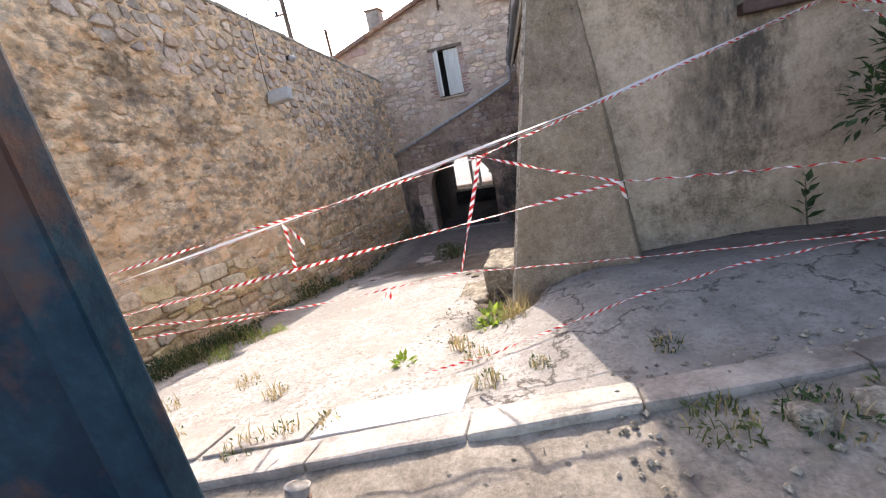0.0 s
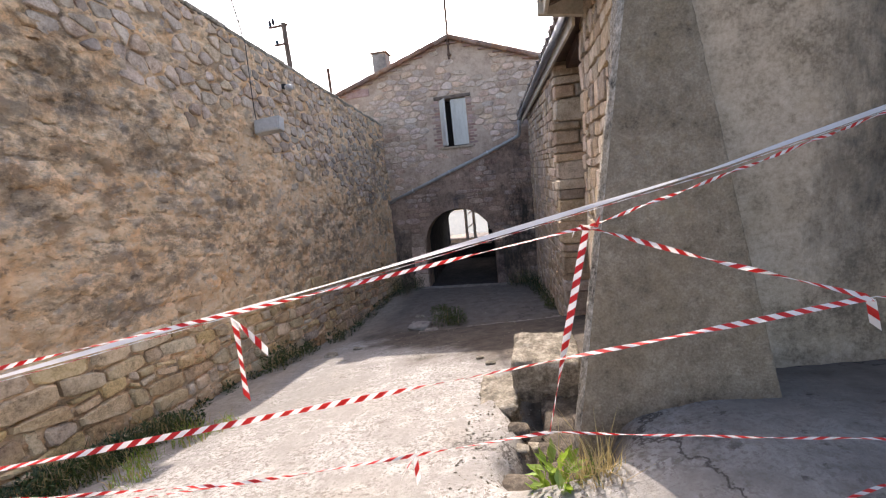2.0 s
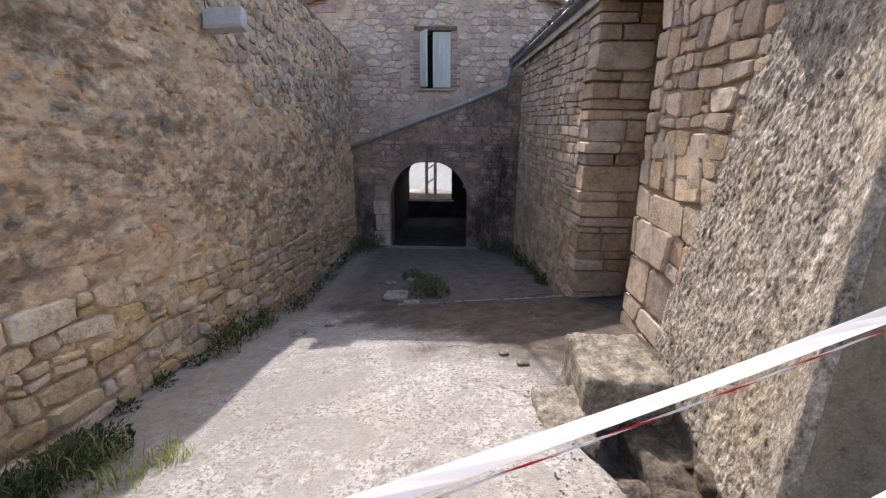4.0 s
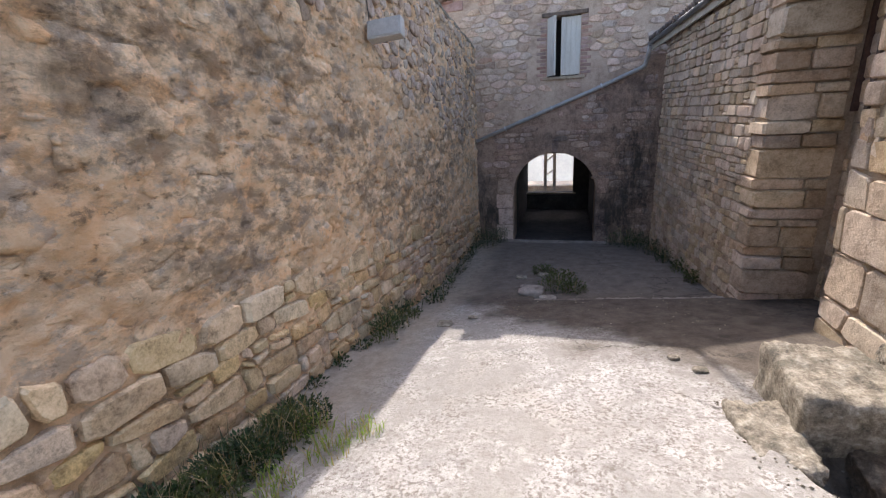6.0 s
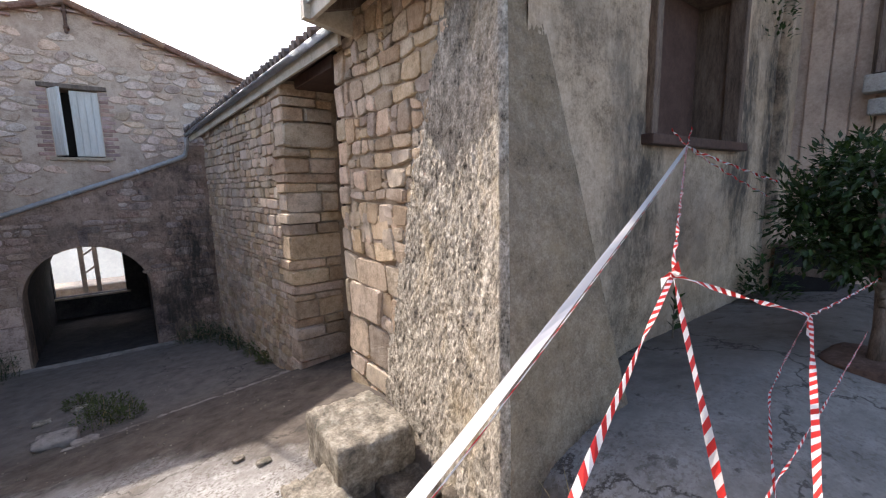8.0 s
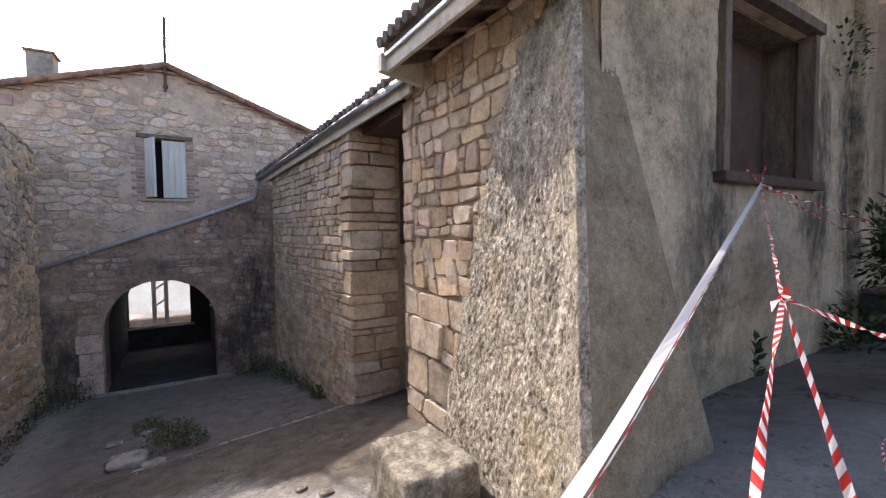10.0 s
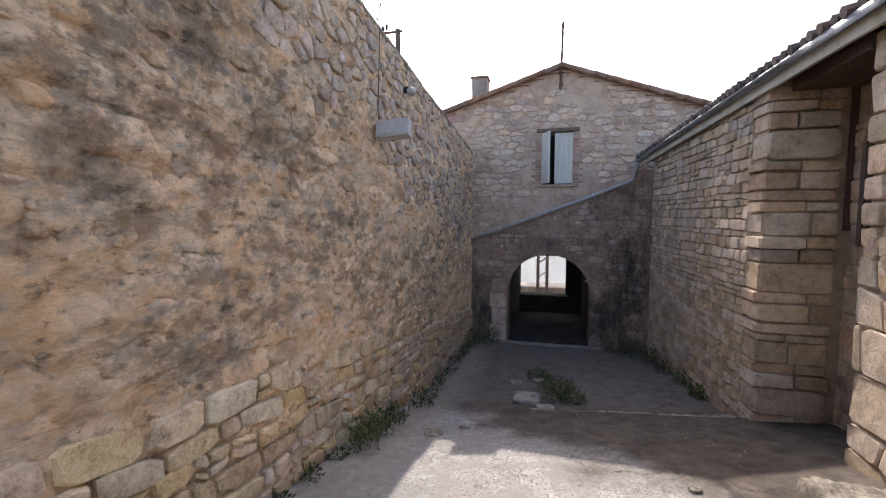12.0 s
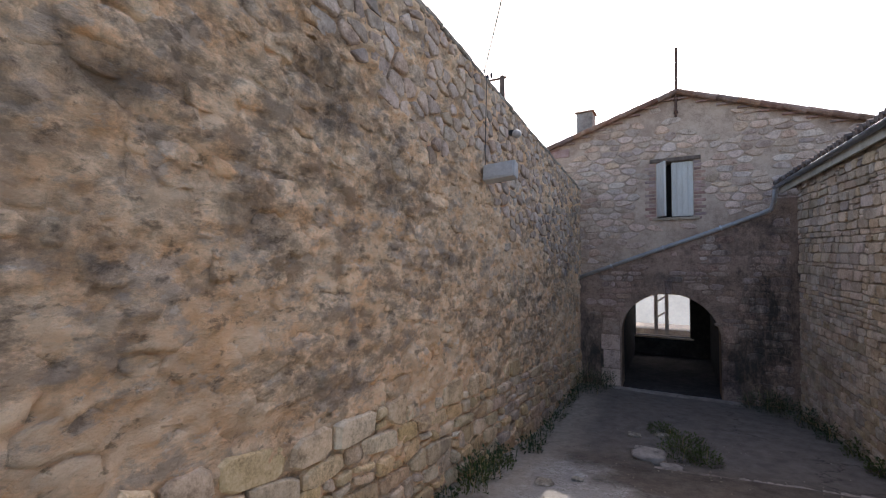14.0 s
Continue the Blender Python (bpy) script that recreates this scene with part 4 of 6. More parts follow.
for s in (-1, 1):
    xe = -0.2 + s * 6.6
    bm = prism([(-0.2, 6.40), (xe, roof_z(xe)), (xe, roof_z(xe) + 0.09), (-0.2, 6.49)], (0, HY - 0.06, 0), (1, 0, 0), (0, 0, 1), (0, 1, 0), 4.5)
    part("roof", bm, M_TILE, house, "terracotta tiled roof")
chim = part("chimney", box(-2.60, -2.18, HY + 0.25, HY + 0.75, 5.3, 6.42, 0.02), M_DARKC, house)
part("chimney_cap", box(-2.64, -2.14, HY + 0.21, HY + 0.79, 6.421, 6.46, 0.01), M_TILE, chim)
part("brick_course", box(-3.5, -2.75, HY - 0.03, HY + 0.2, 5.20, 5.42, 0.02), M_BRICK, house)
mast = thing("roof_mast", "thin rusty iron mast fixed to the gable", "mast")
part("pole", tube([(-0.22, HY - 0.09, 5.85), (-0.19, HY - 0.10, 7.5)], 0.03), M_IRON, mast)
for z in (5.95, 6.25):
    part("bracket", box(-0.26, -0.17, HY - 0.13, HY + 0.02, z, z + 0.04, 0.005), M_IRON, mast)
# pipe along the lean wall and its elbow
pipe = thing("drain_pipe", "pale grey drain pipe laid along the sloping wall top", "pipe")
pts = [(-2.48, HY - 0.17, lean_z(-2.48) + 0.03), (-1.0, HY - 0.17, lean_z(-1.0) + 0.035), (0.5, HY - 0.17, lean_z(0.5) + 0.02), (1.42, HY - 0.17, lean_z(1.42) + 0.04), (1.56, HY - 0.19, 3.52), (1.60, HY - 0.28, 3.68), (1.60, HY - 0.42, 3.90)]
part("pipe_run", tube(pts, 0.048, 12), M_PIPE, pipe, smooth=True)
for t in (0.2, 0.5, 0.8):
    x = -2.48 + 3.9 * t
    part("clamp", tube([(x - 0.015, HY - 0.17, lean_z(x - 0.015) + 0.033), (x + 0.015, HY - 0.17, lean_z(x + 0.015) + 0.033)], 0.063, 12), M_ZINC, pipe)
step = tagged(link("door_step", box(-1.95, 1.0, HY - 0.62, HY - 0.17, -1.0, -0.76, 0.03), M_DARKC), "low worn stone step before the archway", "step")

# ---- building on the right: far range, recess, near range ----
right = thing("stone_outbuilding", "long stone outbuilding with tiled eaves, gutter and recess", "building")
EZ = 3.96


def gut_x(y):
    return 1.60 + (15.45 - y) * 0.083


def gut_z(y):
    return 3.94 + (15.45 - y) * 0.05


def far_x(y):
    return 2.16 - (y - 10.25) * 0.075


FY0, FY1 = 10.25, 14.7
FL = FY1 - FY0


def far_place(u, v, w):
    return (far_x(FY0 + u) - w, FY0 + u, v)


bm = bmesh.new()
q = [(far_x(FY0) + 0.02, FY0 + 0.02), (far_x(FY1) + 0.02, FY1 - 0.02), (far_x(FY1) + 1.3, FY1 - 0.02), (3.2, FY0 + 0.02)]
lo, hi = [bm.verts.new((x, y, -1.3)) for x, y in q], [bm.verts.new((x, y, gut_z(y) - 0.01)) for x, y in q]
bm.faces.new(lo), bm.faces.new(list(reversed(hi)))
for i in range(4):
    bm.faces.new((lo[i], lo[(i + 1) % 4], hi[(i + 1) % 4], hi[i]))
bmesh.ops.recalc_face_normals(bm, faces=bm.faces[:])
part("far_wall_core", bm, M_JOINT, right)
rng = random.Random(21)
lay(rough_courses(0.30, FL, -1.0, 4.3, 0.115, 0.21, rng, 0.005, 0.02), far_place, right, M_DRESSED, M_DRESSED_J, rng, lambda u, v: rng.uniform(0.004, 0.026), lambda u, v: u < 2.0, rounding=0.16, keep=lambda u, v: v < gut_z(FY0 + u) - 0.12)


def quoin_place(u, v, w):
    return (far_x(FY0) + u, FY0 - w, v)


z, k = -0.3, 0
while z < 4.08:
    h = min((0.15, 0.21, 0.12, 0.34, 0.17, 0.13, 0.26, 0.11)[k % 8] * rng.uniform(0.85, 1.2), 4.14 - z)
    d = 0.74 + rng.uniform(-0.03, 0.05)
    cut = d if k % 8 in (0, 3) else d * rng.uniform(0.4, 0.72)
    j = lambda: rng.uniform(-0.025, 0.025)
    for x0, x1, deep in ((-0.035 + j(), cut - 0.006, -0.34), (cut + 0.006, d, -0.05)):
        if x1 - x0 > 0.05:
            v, f = stone([(x0, z + j() * 0.4), (x1, z + j() * 0.3), (x1, z + h - 0.012 + j() * 0.3), (x0, z + h - 0.012 + j() * 0.4)], quoin_place, rng.uniform(0.0, 0.075), rng, rng.uniform(0.05, 0.13), base=deep, soft=0.03)
            raw("quoin", v, f, M_DRESSED, right)
    z, k = z + h, k + 1
part("door_post", box(far_x(FY0) + 0.80, far_x(FY0) + 0.858, FY0 - 0.04, FY0 + 0.015, 2.45, 4.1, 0.01), M_BROWN, right, "dark red-brown wooden post")
# recess
NY = 8.85
part("recess_back", box(3.02, 3.25, NY - 0.1, FY0 + 0.1, -1.0, 4.3), M_JOINT, right)


def recess_place(u, v, w):
    return (3.02 - w, u, v)


lay(courses(NY, FY0, 0.0, EZ - 0.3, 0.2, 0.34, rng, 0.009), recess_place, right, M_DRESSED, M_DRESSED, rng, 0.02, lambda u, v: True, rounding=0.1, keep=lambda u, v: not (9.2 < u < 9.95 and 2.3 < v < 3.4))
rw = thing("window_2", "narrow barred window in the stone recess", "window", kind="structure")
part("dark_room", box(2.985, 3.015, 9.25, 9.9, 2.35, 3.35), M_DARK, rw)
for y in (9.4, 9.56, 9.72):
    part("bar", tube([(2.96, y, 2.35), (2.96, y, 3.35)], 0.012, 6), M_IRON, rw)
part("window_frame", box(2.93, 3.0, 9.18, 9.25, 2.3, 3.42, 0.008), M_WOOD, rw)
part("window_frame", box(2.93, 3.0, 9.90, 9.97, 2.3, 3.42, 0.008), M_WOOD, rw)
part("lintel_board", box(2.34, 3.02, NY + 0.05, FY0 - 0.08, 4.05, 4.19, 0.01), M_BROWN, right, "dark red-brown boarded lintel")
# near range
NX = 2.37
part("near_wall_core", box(NX + 0.02, NX + 0.6, 6.55, NY - 0.02, -0.6, EZ + 0.52), M_JOINT, right)


def near_place(u, v, w):
    return (NX - w, u, v)


top = EZ + 0.50
for cells, rnd in ((rough_courses(6.3, NY + 0.03, 0.05, 2.1, 0.33, 0.44, rng, 0.011, 0.035), 0.10), (rough_courses(6.3, NY - 0.20, 2.1, top, 0.165, 0.22, rng, 0.010, 0.04), 0.16), (rough_courses(NY - 0.20, NY + 0.03, 2.1, top, 0.26, 0.6, rng, 0.011, 0.01), 0.09)):
    cells = [[(min(NY + 0.03, u), min(top, v)) for u, v in c] for c in cells]
    lay(cells, near_place, right, M_DRESSED, M_DRESSED, rng, lambda u, v: rng.uniform(0.006, 0.028), lambda u, v: True, rounding=rnd, soft=0.022)
# front wall, rendered, with the large window
FWX0, FWX1, FWZ0, FWZ1 = 3.90, 5.75, 3.12, 4.62


def front_top(x):
    return 4.40 + (x - 1.95) * 0.235


front = thing("wall_front", "tall grey cement-rendered wall with black damp stains", "wall", kind="structure")
slab_wall("wall_body", 2.42, 7.35, 0.2, front_top, 6.12, 0.42, M_PLASTER, front, (lambda x: (FWZ0, FWZ1) if FWX0 < x < FWX1 else None, [FWX0, FWX1]))
skin("render_face", lambda u, v, w: (u, 6.10 - w, v), 2.42, 7.35, 0.5, 6.0, 0.05, 0.016, M_PLASTER, front,
     inside=lambda u, v: v < front_top(u) - 0.03 and not (FWX0 - 0.02 < u < FWX1 + 0.02 and FWZ0 - 0.03 < v < FWZ1 + 0.02), sc=1.6)
big = thing("window_3", "large window with dark brown frame and inner shutter", "window", kind="structure")
part("window_sill", box(FWX0 - 0.10, FWX1 + 0.10, 5.99, 6.3, FWZ0 - 0.09, FWZ0 - 0.004, 0.012), M_BROWN, big)
part("window_frame", box(FWX0 - 0.03, FWX0 + 0.07, 6.04, 6.2, FWZ0, FWZ1, 0.01), M_WOOD, big)
part("window_frame", box(FWX1 - 0.07, FWX1 + 0.03, 6.04, 6.2, FWZ0, FWZ1, 0.01), M_WOOD, big)
part("window_frame", box(FWX0 - 0.06, FWX1 + 0.06, 6.0, 6.2, FWZ1 + 0.004, FWZ1 + 0.11, 0.01), M_WOOD, big)
part("inner_shutter", box(FWX0 + 0.55, FWX1 - 0.10, 6.50, 6.54, FWZ0, FWZ1, 0.006), M_BROWN, big)
# Dark wooden linings, added to put shade into the window reveal.
for x0, x1 in ((FWX0 + 0.004, FWX0 + 0.03), (FWX1 - 0.03, FWX1 - 0.004)):
    part("jamb_lining", box(x0, x1, 6.204, 6.545, FWZ0 + 0.004, FWZ1 - 0.034, 0.004), M_WOOD, big)
part("head_lining", box(FWX0 + 0.004, FWX1 - 0.004, 6.204, 6.545, FWZ1 - 0.03, FWZ1 - 0.004, 0.004), M_WOOD, big)
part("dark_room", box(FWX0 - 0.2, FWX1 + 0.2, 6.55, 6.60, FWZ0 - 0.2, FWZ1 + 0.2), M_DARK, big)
part("end_pilaster", box(6.95, 7.34, 5.98, 6.118, 0.8, 5.9, 0.03), M_PLASTER, front)
part("rear_wall", box(7.0, 7.34, 6.55, 14.0, -0.5, 5.6), M_PLASTER, front)
# buttress at the corner
butt = bmesh.new()
B0 = [(1.72, 5.58), (2.98, 5.50), (3.10, 6.11), (2.40, 8.15)]
B1 = [(2.31, 6.20), (2.52, 6.20), (2.55, 6.24), (2.40, 7.12)]
NV = 220
loops = []
for j in range(NV + 1):
    t = j / NV
    z = 0.1 + (4.22 - 0.1) * t
    tt = max(0.0, (z - 0.7) / (4.22 - 0.7))
    ring = []
    P = [(a[0] + (b[0] - a[0]) * tt, a[1] + (b[1] - a[1]) * tt) for a, b in zip(B0, B1)]
    P = [Vector((*p, 0)) for p in P]
    back = P[0] + (P[3] - P[0]).normalized() * 0.05
    side = P[0] + (P[1] - P[0]).normalized() * 0.042
    for a, b, nn, grain in ((P[3], back, 160, 0.0185), (back, side, 4, 0.006), (side, P[1], 60, 0.010), (P[1], P[2], 8, 0.010)):
        out = Vector((b.y - a.y, a.x - b.x, 0)).normalized()
        for i in range(nn):
            f = i / nn
            p = a.lerp(b, f)
            amp = grain * min(1.0, min(f, 1 - f) * 8 + 0.25)
            d = amp * (fbm(p.x, p.y, z, 3.0, 2) * 0.7 + fbm(p.x, p.y, z * 0.65, 44, 3) * 0.95)
            ring.append(butt.verts.new((p.x + out.x * d, p.y + out.y * d, z)))
    loops.append(ring)
for r0, r1 in zip(loops, loops[1:]):
    for i in range(len(r0) - 1):
        # Lane face and arris coloured as sunlit, front face as shaded.
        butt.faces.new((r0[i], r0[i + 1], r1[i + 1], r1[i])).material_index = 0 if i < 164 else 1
butt.faces.new(loops[-1])
bmesh.ops.recalc_face_normals(butt, faces=butt.faces[:])
tagged(link("buttress", butt, [M_ROUGH, M_ROUGH_SHADED], smooth=True), "battered corner buttress in grey and ochre roughcast", "buttress", kind="structure")

# eaves, gutter, tiles of the far range
def run(y0, y1, x0, x1, z0, z1):
    """A board that follows the slanting eaves line; x and z are offsets from the gutter."""
    bm = bmesh.new()
    ends = [[bm.verts.new((gut_x(y) + x, y, gut_z(y) + z)) for x, z in ((x0, z0), (x1, z0), (x1, z1), (x0, z1))] for y in (y0, y1)]
    bm.faces.new(ends[0])
    bm.faces.new(list(reversed(ends[1])))
    for i in range(4):
        bm.faces.new((ends[0][i], ends[1][i], ends[1][(i + 1) % 4], ends[0][(i + 1) % 4]))
    bmesh.ops.recalc_face_normals(bm, faces=bm.faces[:])
    return bm


GY0, GY1 = 8.45, 15.45
part("fascia_board", run(GY0, GY1, 0.055, 0.09, -0.13, 0.05), M_FASCIA, right)
part("soffit", run(GY0, GY1, 0.094, 1.2, -0.02, 0.02), M_BROWN, right)
gut = bmesh.new()
rings = []
for i in range(6):
    y = GY0 + (GY1 - GY0) * i / 5
    rings.append([gut.verts.new((gut_x(y) + 0.055 * math.cos(a), y, gut_z(y) + 0.03 + 0.055 * math.sin(a))) for a in [math.pi + math.pi * k / 10 for k in range(11)]])
for r0, r1 in zip(rings, rings[1:]):
    for i in range(10):
        gut.faces.new((r0[i], r0[i + 1], r1[i + 1], r1[i]))
bmesh.ops.solidify(gut, geom=gut.faces[:], thickness=0.006)
part("gutter", gut, M_ZINC, right, "grey zinc half-round gutter", smooth=True)
SL = 0.24


def roof_plane(name, x0, x1, y0, y1, z0, parent):
    bm = prism([(x0, z0), (x1, z0 + (x1 - x0) * SL), (x1, z0 + (x1 - x0) * SL + 0.05), (x0, z0 + 0.05)], (0, y0, 0), (1, 0, 0), (0, 0, 1), (0, 1, 0), y1 - y0)
    part(name, bm, M_TILE_DARK, parent)


bm = bmesh.new()
ends = [[bm.verts.new((gut_x(y) + x, y, gut_z(y) + 0.05 + x * SL + t)) for x, t in ((0.02, 0), (2.6, 0), (2.6, 0.04), (0.02, 0.04))] for y in (GY0, GY1)]
bm.faces.new(ends[0]), bm.faces.new(list(reversed(ends[1])))
for i in range(4):
    bm.faces.new((ends[0][i], ends[1][i], ends[1][(i + 1) % 4], ends[0][(i + 1) % 4]))
bmesh.ops.recalc_face_normals(bm, faces=bm.faces[:])
part("roof", bm, M_TILE_DARK, right)
rng = random.Random(8)
y = 8.52
while y < 15.4:
    x0 = gut_x(y) - 0.06 + rng.uniform(-0.02, 0.02)
    z0 = gut_z(y) + 0.075
    part("roof_tile", tube([(x0, y, z0), (x0 + 0.45, y, z0 + 0.45 * SL), (4.5, y, z0 + (4.5 - x0) * SL)], [0.052, 0.046, 0.046], 8), M_TILE_DARK, right)
    y += 0.145
# higher eaves of the near range
NE, NZ, NEND = 1.93, 4.33, 8.36
part("near_fascia", box(NE, NE + 0.045, 5.55, NEND, NZ - 0.03, NZ + 0.14, 0.01), M_FASCIA, right)
part("near_gutter_lip", box(NE - 0.035, NE - 0.004, 5.55, NEND + 0.03, NZ + 0.10, NZ + 0.145, 0.012), M_ZINC, right)
part("near_fascia_end", prism([(NE - 0.06, NZ - 0.02), (2.36, NZ - 0.10), (2.60, NZ + 0.10), (2.60, NZ + 0.30), (NE - 0.06, NZ + 0.15)], (0, NEND - 0.01, 0), (1, 0, 0), (0, 0, 1), (0, 1, 0), 0.09), M_FASCIA, right)
for i in range(7):
    y = 5.7 + i * 0.42
    part("rafter", prism([(NE + 0.05, NZ + 0.02), (2.9, NZ + 0.02 + 1.07 * SL), (2.9, NZ + 0.10 + 1.07 * SL), (NE + 0.05, NZ + 0.10)], (0, y, 0), (1, 0, 0), (0, 0, 1), (0, 1, 0), 0.075), M_WOOD, right)
part("near_soffit", prism([(NE + 0.05, NZ + 0.104), (2.9, NZ + 0.104 + 1.07 * SL), (2.9, NZ + 0.13 + 1.07 * SL), (NE + 0.05, NZ + 0.13)], (0, 5.55, 0), (1, 0, 0), (0, 0, 1), (0, 1, 0), NEND - 5.57), M_BROWN, right)
roof_plane("near_roof", NE - 0.02, 6.9, 5.55, NEND + 0.02, NZ + 0.16, right)
for i in range(19):
    y = 5.62 + i * 0.15
    x0 = NE - 0.09 + rng.uniform(-0.02, 0.02)
    part("roof_tile", tube([(x0, y, NZ + 0.235), (x0 + 0.45, y, NZ + 0.235 + 0.45 * SL), (6.8, y, NZ + 0.235 + (6.8 - x0) * SL)], [0.055, 0.048, 0.048], 8), M_TILE_DARK, right)

# ---- neighbouring house beyond the rendered wall ----
nb = thing("neighbour_house", "pink-rendered outbuilding with pale timber beams and gable", "house")
part("wall", box(7.42, 7.62, 1.5, 7.2, 0.6, 6.4), M_PINK, nb)
for i in range(9):
    y = 5.9 - i * 0.22
    part("board", box(7.385, 7.416, y - 0.20, y, 1.9, 5.9, 0.008), M_PINK, nb)
part("beam", box(7.16, 7.38, 2.0, 5.35, 3.66, 3.86, 0.02), M_KERB, nb, "weathered grey timber beam")
part("beam", box(7.22, 7.38, 2.0, 5.30, 3.42, 3.60, 0.02), M_KERB, nb, "weathered grey timber beam")
part("strut", tube([(7.28, 5.0, 5.3), (7.28, 3.6, 3.88)], 0.07, 6), M_WOOD, nb)
part("strut", tube([(7.28, 5.25, 3.88), (7.28, 5.25, 5.6)], 0.06, 6), M_WOOD, nb)
part("roof", prism([(6.2, 5.9), (1.4, 6.9), (1.4, 7.0), (6.2, 6.0)], (6.9, 0, 0), (0, 1, 0), (0, 0, 1), (1, 0, 0), 5.0), M_TILE_DARK, nb)
part("end_wall", box(7.63, 12.0, 6.9, 7.2, 0.6, 6.0), M_PINK, nb)
crate = thing("storage_crate", "dark crate standing at the foot of the wall", "crate")
part("body", box(6.85, 7.3, 5.30, 5.92, ground_z(7.0, 5.6) - 0.02, ground_z(7.0, 5.6) + 0.52, 0.01), M_BLACK, crate)
part("lid", box(6.83, 7.32, 5.28, 5.94, ground_z(7.0, 5.6) + 0.522, ground_z(7.0, 5.6) + 0.56, 0.01), M_BROWN, crate)
part("slat", box(6.835, 6.848, 5.35, 5.86, ground_z(7.0, 5.6) + 0.2, ground_z(7.0, 5.6) + 0.3, 0.004), M_WOOD, crate)

# ---- things of the lane ----
def blob(cx, cy, cz, sx, sy, sz, rough, seed, cuts=4, square=3.0):
    """A weathered block: a subdivided cube pulled to a rounded box and roughened."""
    bm = bmesh.new()
    bmesh.ops.create_cube(bm, size=2.0)
    bmesh.ops.subdivide_edges(bm, edges=bm.edges[:], cuts=cuts * 3, use_grid_fill=True)
    for v in bm.verts:
        p = v.co
        ln = (abs(p.x) ** square + abs(p.y) ** square + abs(p.z) ** square) ** (1 / square)
        q = p / ln
        d = 1 + rough * (fbm(q.x + seed, q.y, q.z, 1.3, 2) + 0.45 * fbm(q.x, q.y + seed, q.z, 4.5, 3))
        e = 0.35 * rough * fbm(q.x * 2 + seed, q.y * 2, q.z * 2, 5.0, 3)
        v.co = Vector((cx + q.x * sx * (d + e), cy + q.y * sy * (d + e), cz + q.z * sz * (d + e)))
    return bm


tagged(link("stone_block", blob(1.67, 7.18, 0.29, 0.32, 0.37, 0.61, 0.045, 3, 10, 18.0), M_ROCK, smooth=True), "squared lichen-covered limestone block against the buttress", "stone block")
tagged(link("boulder", blob(1.21, 6.84, 0.46, 0.19, 0.34, 0.17, 0.16, 9, 6, 6.0), M_ROCK, smooth=True), "low pale boulder beside the stone block", "boulder")
tagged(link("boulder", blob(1.86, 5.42, 0.72, 0.16, 0.20, 0.16, 0.18, 19, 5, 4.0), M_ROCK, smooth=True), "rounded stone under the buttress corner", "boulder")
tagged(link("footing", blob(1.88, 6.5, 0.27, 0.28, 0.5, 0.30, 0.15, 27, 9, 7.0), M_SHADED_ROCK, smooth=True), "rough dark rubble footing under the buttress", "footing", kind="structure")
rng = random.Random(33)
for i, (x, y, sx) in enumerate([(-0.62, 10.85, 0.22), (-0.35, 10.62, 0.14), (-1.6, 8.95, 0.10), (-1.3, 9.3, 0.07), (0.9, 8.0, 0.05), (1.05, 7.75, 0.06), (-0.5, 12.1, 0.12), (-0.9, 11.9, 0.10), (1.35, 5.0, 0.06), (1.5, 6.1, 0.07), (1.42, 5.85, 0.06), (1.6, 5.9, 0.05)] + [(rng.uniform(1.36, 1.98), rng.uniform(5.35, 6.85), rng.uniform(0.05, 0.15)) for _ in range(22)]):
    tagged(link("loose_stone", blob(x, y, ground_z(x, y) + sx * 0.16, sx, sx * rng.uniform(0.6, 0.9), sx * (0.32 if i < 12 else 0.55), 0.16, i * 2.3, 2, 4.0), (M_DARKC if i < 2 else M_ROCK if i < 12 else M_SHADED_ROCK), smooth=True), "loose pale stone lying on the lane" if i < 12 else "rough stone half sunk in the shaded damp gully", "stone", "loose stones")
V, F = [], []
for i in range(1500):
    zone = rng.random()
    if zone < 0.35:
        x, y = rng.uniform(1.0, 1.9), rng.uniform(5.0, 7.3)
    elif zone < 0.6:
        x = rng.uniform(2.4, 5.5)
        y = kerb_y(x) + rng.uniform(-0.5, 0.35)
    elif zone < 0.8:
        x = rng.uniform(-1.0, 2.6)
        y = kerb_y(x) + rng.uniform(-0.9, -0.02)
    else:
        x, y = rng.uniform(-2.4, 2.0), rng.uniform(8.5, 12.5)
    r = rng.uniform(0.004, 0.014) * (1.8 if zone > 0.35 and zone < 0.6 else 1)
    z = ground_z(x, y) + r * 0.3
    o = len(V)
    for d in ((1, 0, 0), (0, 1, 0), (-1, 0, 0), (0, -1, 0), (0, 0, 0.8), (0, 0, -0.8)):
        V.append((x + d[0] * r * rng.uniform(0.7, 1.3), y + d[1] * r * rng.uniform(0.7, 1.3), z + d[2] * r * rng.uniform(0.7, 1.2)))
    F += [tuple(o + k for k in f) for f in ((0, 1, 4), (1, 2, 4), (2, 3, 4), (3, 0, 4), (1, 0, 5), (2, 1, 5), (3, 2, 5), (0, 3, 5))]
tagged(raw("gravel", V, F, M_ROCK), "loose gravel and crumbs of concrete on the ground", "gravel", kind="stuff")

# kerb and slabs
kerb = thing("kerb", "worn pale stone kerb between road and lane", "kerb", kind="structure")
def along(bm, dy):
    """Bends a piece laid out along x so that it follows the kerb line and the ground."""
    for v in bm.verts:
        x, t, z = v.co
        y = kerb_y(x) + t
        v.co = Vector((x, y, alley_z(x, kerb_y(x) + dy) - 0.16 * (t - dy) + z + 0.006 * fbm(x, y, z, 4)))
    return bm


